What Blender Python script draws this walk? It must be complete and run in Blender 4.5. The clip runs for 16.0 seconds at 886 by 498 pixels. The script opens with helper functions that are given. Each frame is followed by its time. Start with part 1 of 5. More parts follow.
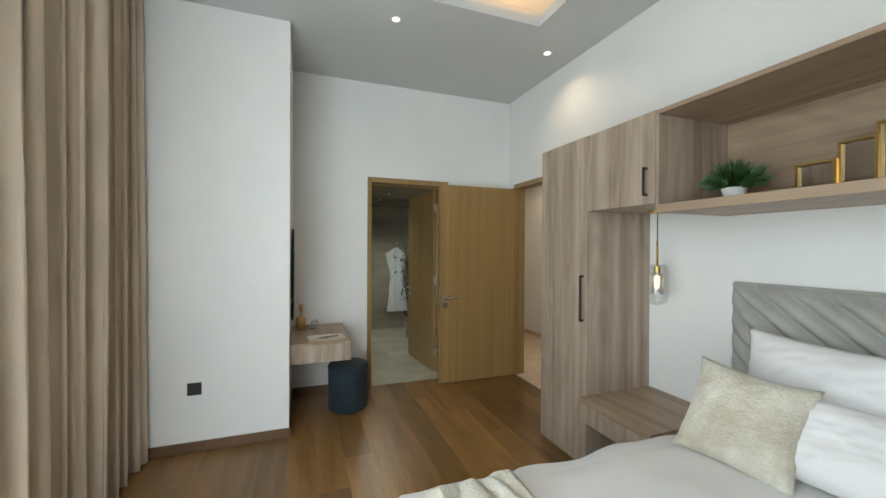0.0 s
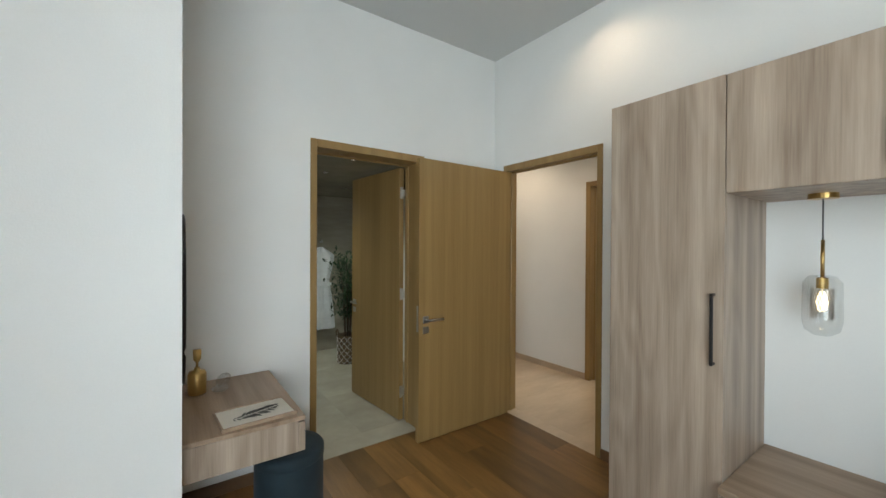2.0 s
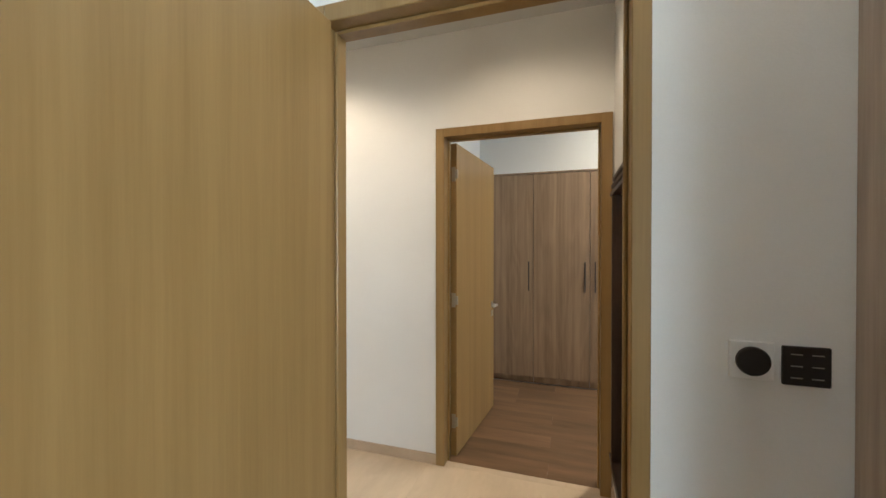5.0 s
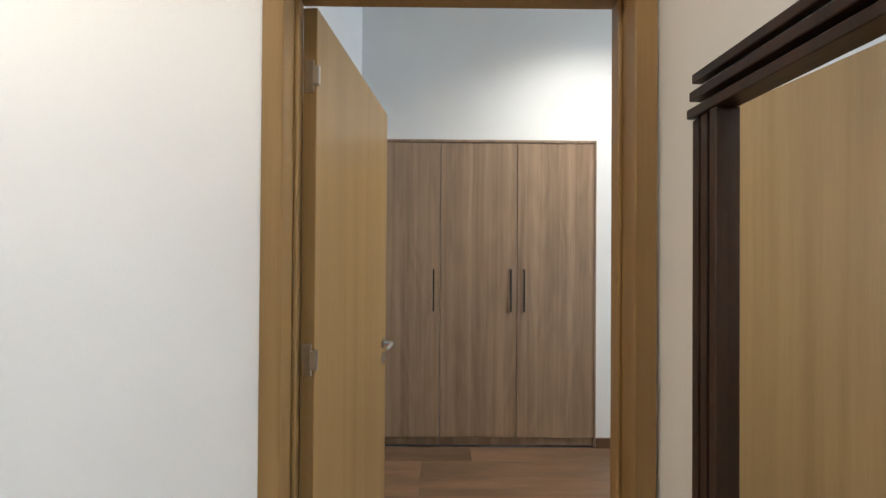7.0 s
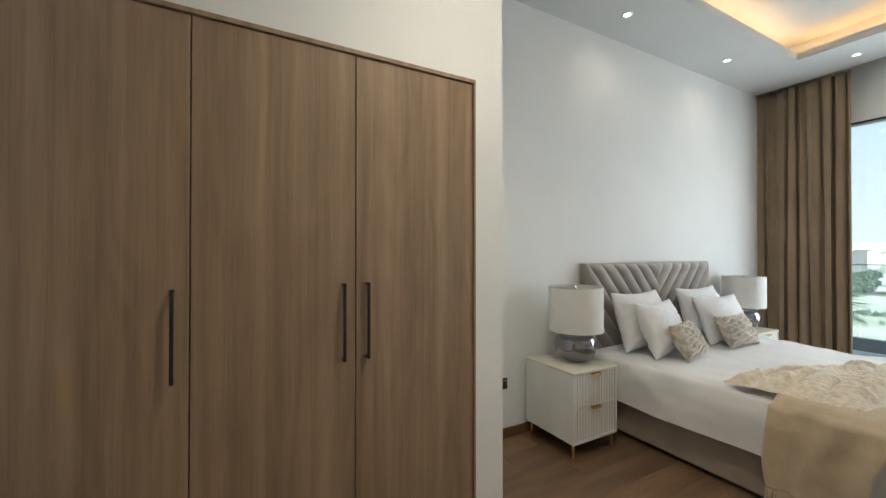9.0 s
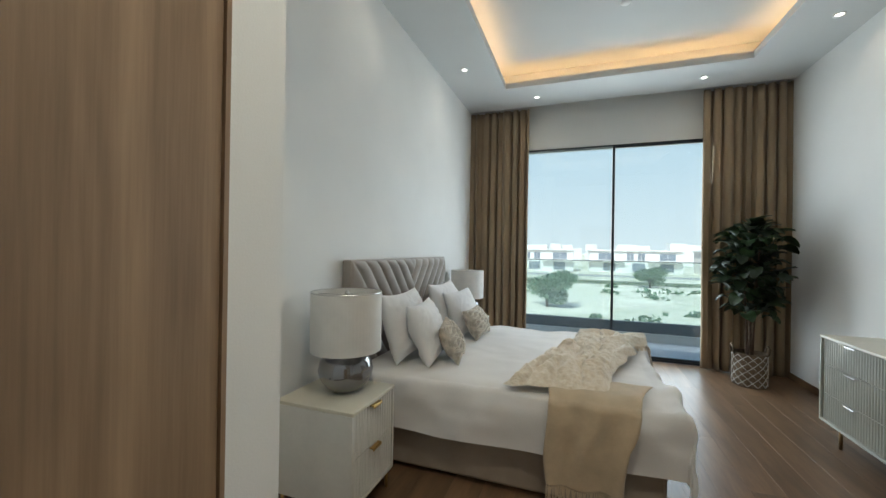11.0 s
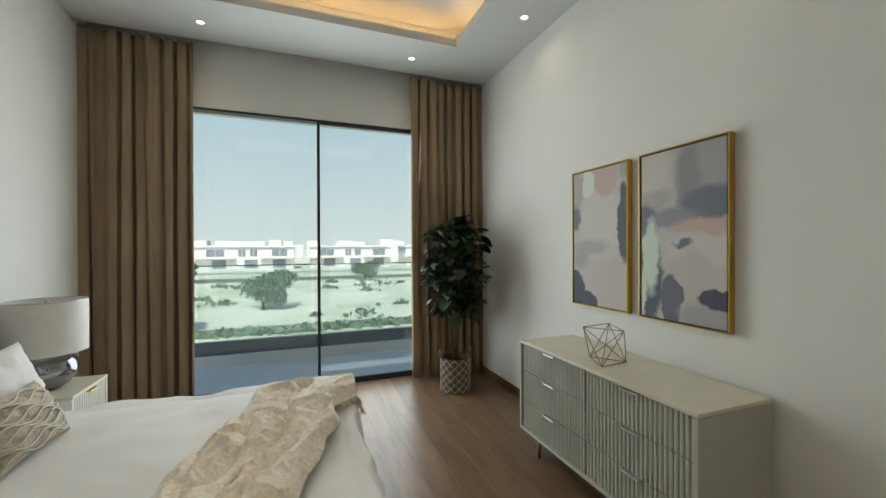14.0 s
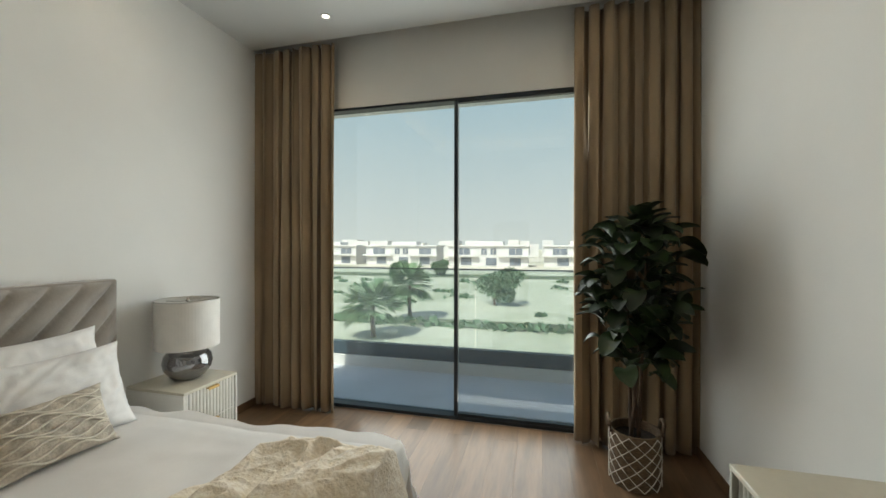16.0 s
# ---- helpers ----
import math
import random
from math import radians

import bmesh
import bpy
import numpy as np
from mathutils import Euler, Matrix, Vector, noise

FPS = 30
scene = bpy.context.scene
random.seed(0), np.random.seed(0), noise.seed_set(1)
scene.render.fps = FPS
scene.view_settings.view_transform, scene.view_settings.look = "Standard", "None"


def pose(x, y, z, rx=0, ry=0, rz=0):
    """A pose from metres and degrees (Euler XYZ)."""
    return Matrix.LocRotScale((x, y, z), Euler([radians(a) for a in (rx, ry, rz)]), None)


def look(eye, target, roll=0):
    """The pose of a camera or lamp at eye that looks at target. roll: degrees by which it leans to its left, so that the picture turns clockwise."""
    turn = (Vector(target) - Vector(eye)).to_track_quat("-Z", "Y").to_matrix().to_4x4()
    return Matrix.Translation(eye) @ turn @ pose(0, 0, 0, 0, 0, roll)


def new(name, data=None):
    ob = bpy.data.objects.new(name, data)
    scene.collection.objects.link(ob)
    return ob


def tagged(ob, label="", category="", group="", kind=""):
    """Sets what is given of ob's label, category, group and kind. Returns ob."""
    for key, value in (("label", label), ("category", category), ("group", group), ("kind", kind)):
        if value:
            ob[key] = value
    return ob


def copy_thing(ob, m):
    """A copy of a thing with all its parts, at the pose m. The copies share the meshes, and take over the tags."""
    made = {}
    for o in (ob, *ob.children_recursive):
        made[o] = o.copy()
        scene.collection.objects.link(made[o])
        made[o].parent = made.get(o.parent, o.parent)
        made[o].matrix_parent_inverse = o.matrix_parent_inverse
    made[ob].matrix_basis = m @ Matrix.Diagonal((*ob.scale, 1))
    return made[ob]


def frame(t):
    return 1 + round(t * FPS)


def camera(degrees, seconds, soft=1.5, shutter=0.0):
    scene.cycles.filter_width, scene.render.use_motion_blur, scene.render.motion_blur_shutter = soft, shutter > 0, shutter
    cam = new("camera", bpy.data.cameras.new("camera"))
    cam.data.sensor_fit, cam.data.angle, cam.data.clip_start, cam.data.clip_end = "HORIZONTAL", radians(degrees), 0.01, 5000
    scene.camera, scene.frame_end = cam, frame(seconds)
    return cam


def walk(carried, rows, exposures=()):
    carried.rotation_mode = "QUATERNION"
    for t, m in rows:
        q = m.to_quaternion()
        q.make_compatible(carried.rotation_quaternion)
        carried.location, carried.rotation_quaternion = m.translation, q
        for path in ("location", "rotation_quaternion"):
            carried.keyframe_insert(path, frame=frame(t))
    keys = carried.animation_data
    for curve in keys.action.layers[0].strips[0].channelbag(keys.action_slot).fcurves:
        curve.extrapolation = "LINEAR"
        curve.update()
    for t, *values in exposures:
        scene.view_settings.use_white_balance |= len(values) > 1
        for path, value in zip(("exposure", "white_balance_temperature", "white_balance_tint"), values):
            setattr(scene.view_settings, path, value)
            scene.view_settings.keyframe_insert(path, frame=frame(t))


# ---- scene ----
cam = camera(98.5, 16.0)
PATH = [
    (0, (0.38, 0.464, 1.502), (1.074, 2.34, 1.495), 0.3),
    (0.5, (0.328, 0.827, 1.515), (1.028, 2.701, 1.506), 0.3),
    (1, (0.275, 1.183, 1.512), (1.079, 3.014, 1.499), 0.2),
    (1.5, (0.238, 1.558, 1.504), (1.22, 3.301, 1.499), 0.4),
    (2, (0.246, 1.929, 1.515), (1.415, 3.552, 1.503), 0.3),
    (2.5, (0.369, 2.297, 1.496), (1.721, 3.77, 1.486), 0.3),
    (3, (0.516, 2.654, 1.504), (2.019, 3.974, 1.493), 0.3),
    (3.5, (0.749, 2.938, 1.499), (2.386, 4.086, 1.488), 0.3),
    (4, (1.043, 3.2, 1.517), (2.783, 4.186, 1.495), 0.3),
    (4.6, (1.404, 3.518, 1.496), (3.248, 4.293, 1.487), 0.3),
    (4.7, (1.479, 3.56, 1.491), (3.338, 4.297, 1.48), 0.2),
    (6.8, (2.942, 4.032, 1.444), (4.942, 4.068, 1.456), 0.4),
    (7, (3.078, 4.026, 1.437), (5.078, 4.015, 1.452), 0.4),
    (7.5, (3.468, 4.032, 1.458), (5.461, 3.87, 1.451), 0.5),
    (8, (3.801, 4.028, 1.444), (5.77, 3.676, 1.446), 0.5),
    (8.5, (4.100, 3.978, 1.467), (5.990, 3.327, 1.469), -0.0),
    (9, (4.353, 3.892, 1.436), (6.112, 2.94, 1.453), -0.0),
    (11.3, (5.275, 3.382, 1.425), (5.709, 1.430, 1.436), 0.5),
    (11.5, (5.336, 3.298, 1.435), (5.598, 1.315, 1.451), 0.1),
    (12, (5.525, 3.092, 1.458), (5.326, 1.102, 1.465), 0.1),
    (12.5, (5.504, 2.862, 1.448), (4.996, 0.928, 1.455), 0.2),
    (13, (5.395, 2.617, 1.48), (4.704, 0.74, 1.467), 0.0),
    (13.5, (5.188, 2.378, 1.491), (4.466, 0.513, 1.481), -0.1),
    (14, (4.942, 2.165, 1.505), (4.247, 0.29, 1.495), -0.2),
    (14.5, (4.64, 1.964, 1.504), (4.092, 0.041, 1.496), -0.2),
    (15, (4.389, 1.72, 1.505), (4.161, -0.267, 1.502), -0.1),
    (15.5, (4.155, 1.454, 1.502), (4.307, -0.54, 1.514), 0.1),
    (16, (4.041, 1.183, 1.551), (4.529, -0.757, 1.539), 0.1),
]
walk(cam, [(t, look(eye, target, roll)) for t, eye, target, roll in PATH],
     exposures=[(0.0, 0.46, 6750, 10), (2.5, 0.58, 6600, 10), (4.5, 1.12, 6450, 10), (7.0, 1.45, 5650, 10), (8.0, 1.4, 5700, 8), (9.0, 0.76, 6250, 8),
                (11.5, 0.42, 6100, 5), (12.5, 0.32, 6350, 6), (13.5, 0.24, 6600, 5), (14.5, 0.24, 6850, 5), (16.0, 0.14, 7100, 7)])

# ---- world, sun and large lights ----
world = bpy.data.worlds.new("sky_world")
scene.world = world
world.use_nodes = True
wn = world.node_tree
sky = wn.nodes.new("ShaderNodeTexSky")
sky.sky_type = 'NISHITA'
sky.sun_disc = False
SUN_EL, SUN_AZ = radians(52), radians(20)
sky.sun_elevation, sky.sun_rotation = SUN_EL, SUN_AZ
sky.dust_density = 1.5
wn.nodes["Background"].inputs[1].default_value = 0.15
wn.links.new(sky.outputs[0], wn.nodes["Background"].inputs[0])


def lamp(name, kind, power, colour, m, size=0.1, size_y=None, spot=100, blend=0.8):
    data = bpy.data.lights.new(name, kind)
    data.energy, data.color = power, colour
    if kind == 'AREA':
        data.size = size
        if size_y:
            data.shape, data.size_y = 'RECTANGLE', size_y
    elif kind == 'SPOT':
        data.shadow_soft_size, data.spot_size, data.spot_blend = size, radians(spot), blend
    elif kind == 'SUN':
        data.angle = size
    ob = new(name, data)
    ob.matrix_world = m
    return ob


sun_way = Vector((math.sin(SUN_AZ) * math.cos(SUN_EL), math.cos(SUN_AZ) * math.cos(SUN_EL), math.sin(SUN_EL)))
lamp("sun", 'SUN', 5.0, (1.0, 0.95, 0.88), look(sun_way * 50, (0, 0, 0)), size=radians(0.5))
COOL, WARM, AMBER = (0.80, 0.92, 1.0), (1.0, 0.86, 0.68), (1.0, 0.66, 0.36)
# daylight in the two window openings
lamp("window_daylight_south", 'AREA', 52, (0.88, 0.95, 1.0), look((4.65, -2.10, 1.45), (4.65, 1, 1.25)), 2.1, 2.6)
lamp("window_daylight_west", 'AREA', 84, COOL, look((-0.85, 0.6, 1.5), (0.9, 3.3, 1.4)), 2.2, 2.6)
SPOTS_1 = [(1.06, 3.385), (2.47, 3.40)]
SPOTS_2 = [(5.745, -1.63), (3.873, -1.625), (3.17, -0.62), (6.432, -0.61), (6.43, 1.0), (3.17, 1.0)]
for (x, y), watts in zip(SPOTS_1, (4, 11)):
    lamp("downlight_or_fill_beam", 'SPOT', watts, (1.0, 0.80, 0.58), look((x, y, 3.262), (x, y, 0)), 0.04, spot=140, blend=1.0)
for x, y in SPOTS_2:
    lamp("downlight_or_fill_beam", 'SPOT', 3.5, WARM, look((x, y, 3.427), (x, y, 0)), 0.04, spot=150, blend=1.0)
# lobby fittings are unseen; these two spots are added for its warm light
for x, y, watts in ((3.5, 3.95, 11), (3.5, 5.4, 25)):
    lamp("downlight_or_fill_beam", 'SPOT', watts, (1.0, 0.80, 0.58), look((x, y, 2.88), (x, y, 0)), 0.06, spot=150, blend=0.6)
# fill spot without a fitting, added to brighten the wardrobes and entry floor
lamp("downlight_or_fill_beam", 'SPOT', 92, (1.0, 0.88, 0.70), look((5.05, 2.95, 3.427), (5.05, 2.95, 0)), 0.06, spot=135, blend=1.0)
lamp("downlight_or_fill_beam", 'SPOT', 42, (0.9, 1.0, 0.92), look((1.5, 6.34, 2.22), (1.5, 6.34, 0)), 0.05, spot=150)


# ---- materials ----
def mat(name, colour, rough=0.6, metal=0.0, var=0.12, scale=6.0, fine=60.0, bump=0.05, stretch=(1, 1, 1),
        emit=None, power=0.0, spec=0.5, glass=None, random_tint=0.0, second=None, sheen=0.0):
    m = bpy.data.materials.new(name)
    m.use_nodes = True
    t = m.node_tree
    b = t.nodes["Principled BSDF"]
    b.inputs["Roughness"].default_value = rough
    b.inputs["Metallic"].default_value = metal
    b.inputs["Specular IOR Level"].default_value = spec
    if sheen:
        b.inputs["Sheen Weight"].default_value = sheen
    if emit:
        b.inputs["Emission Color"].default_value = (*emit, 1)
        b.inputs["Emission Strength"].default_value = power
    if glass:
        b.inputs["Transmission Weight"].default_value = glass
    co = t.nodes.new("ShaderNodeTexCoord")
    mp = t.nodes.new("ShaderNodeMapping")
    mp.inputs["Scale"].default_value = stretch
    t.links.new(co.outputs["Object"], mp.inputs[0])
    vec = mp.outputs[0]
    info = t.nodes.new("ShaderNodeObjectInfo")
    if random_tint:
        shift = t.nodes.new("ShaderNodeVectorMath")
        shift.operation = 'SCALE'
        shift.inputs[3].default_value = 1.0
        comb = t.nodes.new("ShaderNodeCombineXYZ")
        mul = t.nodes.new("ShaderNodeMath")
        mul.operation = 'MULTIPLY'
        mul.inputs[1].default_value = 57.0
        t.links.new(info.outputs["Random"], mul.inputs[0])
        for i in range(3):
            t.links.new(mul.outputs[0], comb.inputs[i])
        add = t.nodes.new("ShaderNodeVectorMath")
        t.links.new(vec, add.inputs[0])
        t.links.new(comb.outputs[0], add.inputs[1])
        vec = add.outputs[0]
    big = t.nodes.new("ShaderNodeTexNoise")
    big.inputs["Scale"].default_value = scale
    big.inputs["Detail"].default_value = 4
    small = t.nodes.new("ShaderNodeTexNoise")
    small.inputs["Scale"].default_value = fine
    small.inputs["Detail"].default_value = 3
    t.links.new(vec, big.inputs["Vector"])
    t.links.new(vec, small.inputs["Vector"])
    c = Vector(colour)
    d = Vector(second) if second else c * (1 - 2.2 * var)
    ramp = t.nodes.new("ShaderNodeValToRGB")
    ramp.color_ramp.elements[0].position, ramp.color_ramp.elements[1].position = 0.32, 0.68
    ramp.color_ramp.elements[0].color = (*d, 1)
    ramp.color_ramp.elements[1].color = (*(c * (1 + 0.6 * var)), 1)
    t.links.new(big.outputs["Fac"], ramp.inputs[0])
    mix = t.nodes.new("ShaderNodeMix")
    mix.data_type, mix.blend_type = 'RGBA', 'MULTIPLY'
    mix.inputs[0].default_value = min(1.0, var * 2.5)
    ramp2 = t.nodes.new("ShaderNodeValToRGB")
    ramp2.color_ramp.elements[0].position, ramp2.color_ramp.elements[1].position = 0.3, 0.65
    ramp2.color_ramp.elements[0].color = (0.68, 0.66, 0.64, 1)
    t.links.new(small.outputs["Fac"], ramp2.inputs[0])
    t.links.new(ramp.outputs[0], mix.inputs[6])
    t.links.new(ramp2.outputs[0], mix.inputs[7])
    out = mix.outputs[2]
    if random_tint:
        hsv = t.nodes.new("ShaderNodeHueSaturation")
        rng = t.nodes.new("ShaderNodeMapRange")
        rng.inputs[3].default_value, rng.inputs[4].default_value = 1 - random_tint, 1 + random_tint
        t.links.new(info.outputs["Random"], rng.inputs[0])
        t.links.new(rng.outputs[0], hsv.inputs["Value"])
        t.links.new(out, hsv.inputs["Color"])
        out = hsv.outputs[0]
    t.links.new(out, b.inputs["Base Color"])
    if bump:
        bp = t.nodes.new("ShaderNodeBump")
        bp.inputs["Strength"].default_value = bump
        bp.inputs["Distance"].default_value = 0.01
        t.links.new(small.outputs["Fac"], bp.inputs["Height"])
        t.links.new(bp.outputs[0], b.inputs["Normal"])
    return m


def wood(name, light, dark, along=2, rough=0.42, streak=1.0, figure=0.3, bump=0.04):
    """Veneer with long streaks, cathedral figure and fine pores running along one axis."""
    m = bpy.data.materials.new(name)
    m.use_nodes = True
    t = m.node_tree
    b = t.nodes["Principled BSDF"]
    b.inputs["Roughness"].default_value = rough
    co = t.nodes.new("ShaderNodeTexCoord")
    info = t.nodes.new("ShaderNodeObjectInfo")
    far_ = t.nodes.new("ShaderNodeVectorMath")
    far_.operation = 'SCALE'
    far_.inputs[0].default_value = (31.0, 17.0, 23.0)
    t.links.new(info.outputs["Random"], far_.inputs[3])
    add = t.nodes.new("ShaderNodeVectorMath")
    t.links.new(co.outputs["Object"], add.inputs[0])
    t.links.new(far_.outputs[0], add.inputs[1])

    def layer(across, lengthwise, detail, roughness=0.5):
        mp = t.nodes.new("ShaderNodeMapping")
        sc = [across] * 3
        sc[along] = lengthwise
        mp.inputs["Scale"].default_value = sc
        t.links.new(add.outputs[0], mp.inputs[0])
        nz = t.nodes.new("ShaderNodeTexNoise")
        nz.inputs["Scale"].default_value = 1.0
        nz.inputs["Detail"].default_value = detail
        nz.inputs["Roughness"].default_value = roughness
        t.links.new(mp.outputs[0], nz.inputs["Vector"])
        return nz.outputs["Fac"]

    def math_(op, a, k, c=None):
        n = t.nodes.new("ShaderNodeMath")
        n.operation = op
        t.links.new(a, n.inputs[0])
        if isinstance(k, (int, float)):
            n.inputs[1].default_value = k
        else:
            t.links.new(k, n.inputs[1])
        if c is not None:
            n.inputs[2].default_value = c
        return n.outputs[0]

    broad = layer(17.0 * streak, 0.35, 3)
    rings = math_('SINE', math_('MULTIPLY', layer(5.5 * streak, 0.9, 1), 42.0), 0.0)
    pores = layer(150.0, 5.0, 3, 0.6)
    hue = math_('ADD', math_('MULTIPLY', broad, 1.5), math_('MULTIPLY', rings, figure * 0.22))
    hue = math_('ADD', hue, math_('MULTIPLY', pores, 0.55))
    ramp = t.nodes.new("ShaderNodeValToRGB")
    ramp.color_ramp.elements[0].position, ramp.color_ramp.elements[1].position = 0.0, 1.0
    ramp.color_ramp.elements[0].color = (*dark, 1)
    ramp.color_ramp.elements[1].color = (*light, 1)
    t.links.new(math_('MULTIPLY_ADD', hue, 1.25, -0.78), ramp.inputs[0])
    t.links.new(ramp.outputs[0], b.inputs["Base Color"])
    bp = t.nodes.new("ShaderNodeBump")
    bp.inputs["Strength"].default_value = bump
    bp.inputs["Distance"].default_value = 0.004
    t.links.new(pores, bp.inputs["Height"])
    t.links.new(bp.outputs[0], b.inputs["Normal"])
    return m


M_WALL = mat("wall_paint", (0.78, 0.78, 0.76), 0.75, var=0.02, scale=1.5, fine=180, bump=0.06)
# white ceiling greyed in its base colour, standing in for weaker light overhead
M_CEIL = mat("dimmed_ceiling_paint", (0.60, 0.61, 0.60), 0.85, var=0.015, scale=1.2, fine=150, bump=0.03)
M_OAK = wood("door_oak_veneer", (0.335, 0.212, 0.083), (0.245, 0.148, 0.052), 2, 0.36, 1.0, 0.1)
M_LAM = wood("cabinet_wood", (0.46, 0.365, 0.285), (0.215, 0.155, 0.112), 2, 0.42, 0.9, 0.35)
M_LAMH = wood("cabinet_wood_lengthwise", (0.41, 0.295, 0.205), (0.215, 0.145, 0.095), 1, 0.42, 0.8, 0.35)
M_WARD2 = wood("wardrobe_wood", (0.37, 0.255, 0.16), (0.20, 0.132, 0.08), 2, 0.42, 1.1, 0.35)
M_FLOOR1 = mat("oak_floor", (0.25, 0.132, 0.043), 0.33, var=0.16, scale=1.6, fine=9, bump=0.04, stretch=(7, 0.9, 4), random_tint=0.28)
M_FLOOR2 = mat("grey_oak_floor", (0.215, 0.13, 0.073), 0.34, var=0.16, scale=1.6, fine=9, bump=0.04, stretch=(7, 0.9, 4), random_tint=0.2)
M_JOINT = mat("floor_joint", (0.05, 0.03, 0.02), 0.8, var=0.1)
M_SKIRT = mat("skirting_wood", (0.16, 0.09, 0.045), 0.45, var=0.15, scale=2, fine=20, bump=0.02)
M_SKIRT_L = mat("skirting_stone", (0.55, 0.42, 0.30), 0.35, var=0.08, scale=3, fine=20, bump=0.02)
M_MARBLE = mat("beige_marble", (0.66, 0.54, 0.40), 0.18, var=0.05, scale=2.5, fine=12, bump=0.0, stretch=(1, 2.5, 1), random_tint=0.05)
M_BTILE = mat("bath_stone", (0.36, 0.33, 0.26), 0.2, var=0.15, scale=1.2, fine=9, bump=0.0, stretch=(0.7, 0.7, 3), random_tint=0.05)
M_BFLOOR = mat("bath_floor_stone", (0.52, 0.48, 0.39), 0.18, var=0.10, scale=1.2, fine=9, bump=0.0, random_tint=0.05)
M_BLACK = mat("black_metal", (0.02, 0.018, 0.018), 0.4, metal=0.3, var=0.05, bump=0.01)
M_STEEL = mat("brushed_steel", (0.55, 0.54, 0.52), 0.28, metal=1.0, var=0.04, bump=0.01)
M_BRASS = mat("brushed_brass", (0.62, 0.42, 0.16), 0.3, metal=1.0, var=0.06, bump=0.01)
M_BRONZE = mat("dark_bronze", (0.34, 0.235, 0.12), 0.38, metal=1.0, var=0.06, bump=0.01)
M_GOLD = mat("gold_frame", (0.55, 0.36, 0.08), 0.4, metal=0.7, var=0.06, bump=0.01)
M_WHITEP = mat("white_plastic", (0.8, 0.8, 0.78), 0.35, var=0.02, bump=0.0)
M_GREYL = mat("grey_lacquer", (0.45, 0.455, 0.40), 0.4, var=0.03, bump=0.01)
M_CREAML = mat("cream_lacquer", (0.66, 0.62, 0.51), 0.35, var=0.03, bump=0.01)
M_WHITEL = mat("white_lacquer", (0.74, 0.73, 0.68), 0.35, var=0.03, bump=0.01)
M_SHEET = mat("white_cotton", (0.80, 0.78, 0.76), 0.9, var=0.04, scale=3, fine=220, bump=0.12, sheen=0.2)
M_PILLOW = mat("white_pillow_cotton", (0.82, 0.81, 0.80), 0.9, var=0.03, scale=3, fine=200, bump=0.1, sheen=0.2)
M_FUR = mat("cream_fur", (0.68, 0.65, 0.55), 0.95, var=0.14, scale=7, fine=90, bump=0.8, second=(0.50, 0.44, 0.33), sheen=0.4)
M_KNIT = mat("knitted_throw", (0.84, 0.77, 0.66), 0.95, var=0.12, scale=34, fine=80, bump=0.6, second=(0.74, 0.63, 0.47), sheen=0.3)
M_BLANK = mat("beige_wool_blanket", (0.58, 0.46, 0.31), 0.95, var=0.08, scale=8, fine=200, bump=0.4, sheen=0.3)
M_BOHO = mat("woven_cushion", (0.66, 0.59, 0.49), 0.95, var=0.2, scale=20, fine=120, bump=0.6)
M_YARN = mat("cream_yarn", (0.78, 0.72, 0.62), 0.95, var=0.08, scale=20, fine=200, bump=0.4)
M_HB1 = mat("grey_velvet", (0.40, 0.395, 0.36), 0.7, var=0.08, scale=5, fine=160, bump=0.1, sheen=0.05)
M_HB2 = mat("taupe_velvet", (0.34, 0.30, 0.265), 0.75, var=0.10, scale=5, fine=160, bump=0.1, sheen=0.6)
M_BASE2 = mat("bed_base_fabric", (0.36, 0.30, 0.24), 0.9, var=0.06, scale=6, fine=250, bump=0.15)
M_CURT1 = mat("beige_curtain", (0.56, 0.455, 0.345), 0.9, var=0.07, scale=4, fine=260, bump=0.15, stretch=(1, 1, 0.4), sheen=0.2)
M_CURT2 = mat("taupe_curtain", (0.33, 0.24, 0.15), 0.9, var=0.08, scale=4, fine=260, bump=0.15, stretch=(1, 1, 0.4), sheen=0.2)
M_TEAL = mat("teal_velvet", (0.010, 0.026, 0.036), 0.8, var=0.15, scale=6, fine=150, bump=0.1, sheen=0.05)
M_LEAF = mat("fig_leaf", (0.022, 0.045, 0.012), 0.4, var=0.25, scale=8, fine=40, bump=0.1, random_tint=0.45)
M_LEAF2 = mat("bamboo_leaf", (0.03, 0.085, 0.025), 0.5, var=0.3, scale=9, fine=40, bump=0.1)
M_GRASSP = mat("grass_plant", (0.035, 0.10, 0.02), 0.5, var=0.3, scale=25, fine=60, bump=0.1)
M_BARK = mat("brown_bark", (0.11, 0.065, 0.04), 0.85, var=0.25, scale=18, fine=80, bump=0.5)
M_SOIL = mat("dark_soil", (0.03, 0.02, 0.015), 0.95, var=0.3, scale=30, fine=120, bump=0.8)
M_RATTAN = mat("rattan", (0.20, 0.135, 0.08), 0.8, var=0.25, scale=40, fine=150, bump=0.6, stretch=(1, 1, 5))
M_CORD = mat("white_cord", (0.72, 0.68, 0.62), 0.85, var=0.06, scale=30, bump=0.2)
M_DKWOOD = mat("dark_walnut_slats", (0.045, 0.022, 0.014), 0.4, var=0.25, scale=3, fine=24, bump=0.05, stretch=(6, 6, 1))
M_MIRROR = mat("mirror_silver", (0.9, 0.9, 0.9), 0.01, metal=1.0, var=0.0, bump=0.0)
M_SHADE = mat("lamp_shade_linen", (0.74, 0.72, 0.68), 0.9, var=0.03, scale=8, fine=260, bump=0.12)
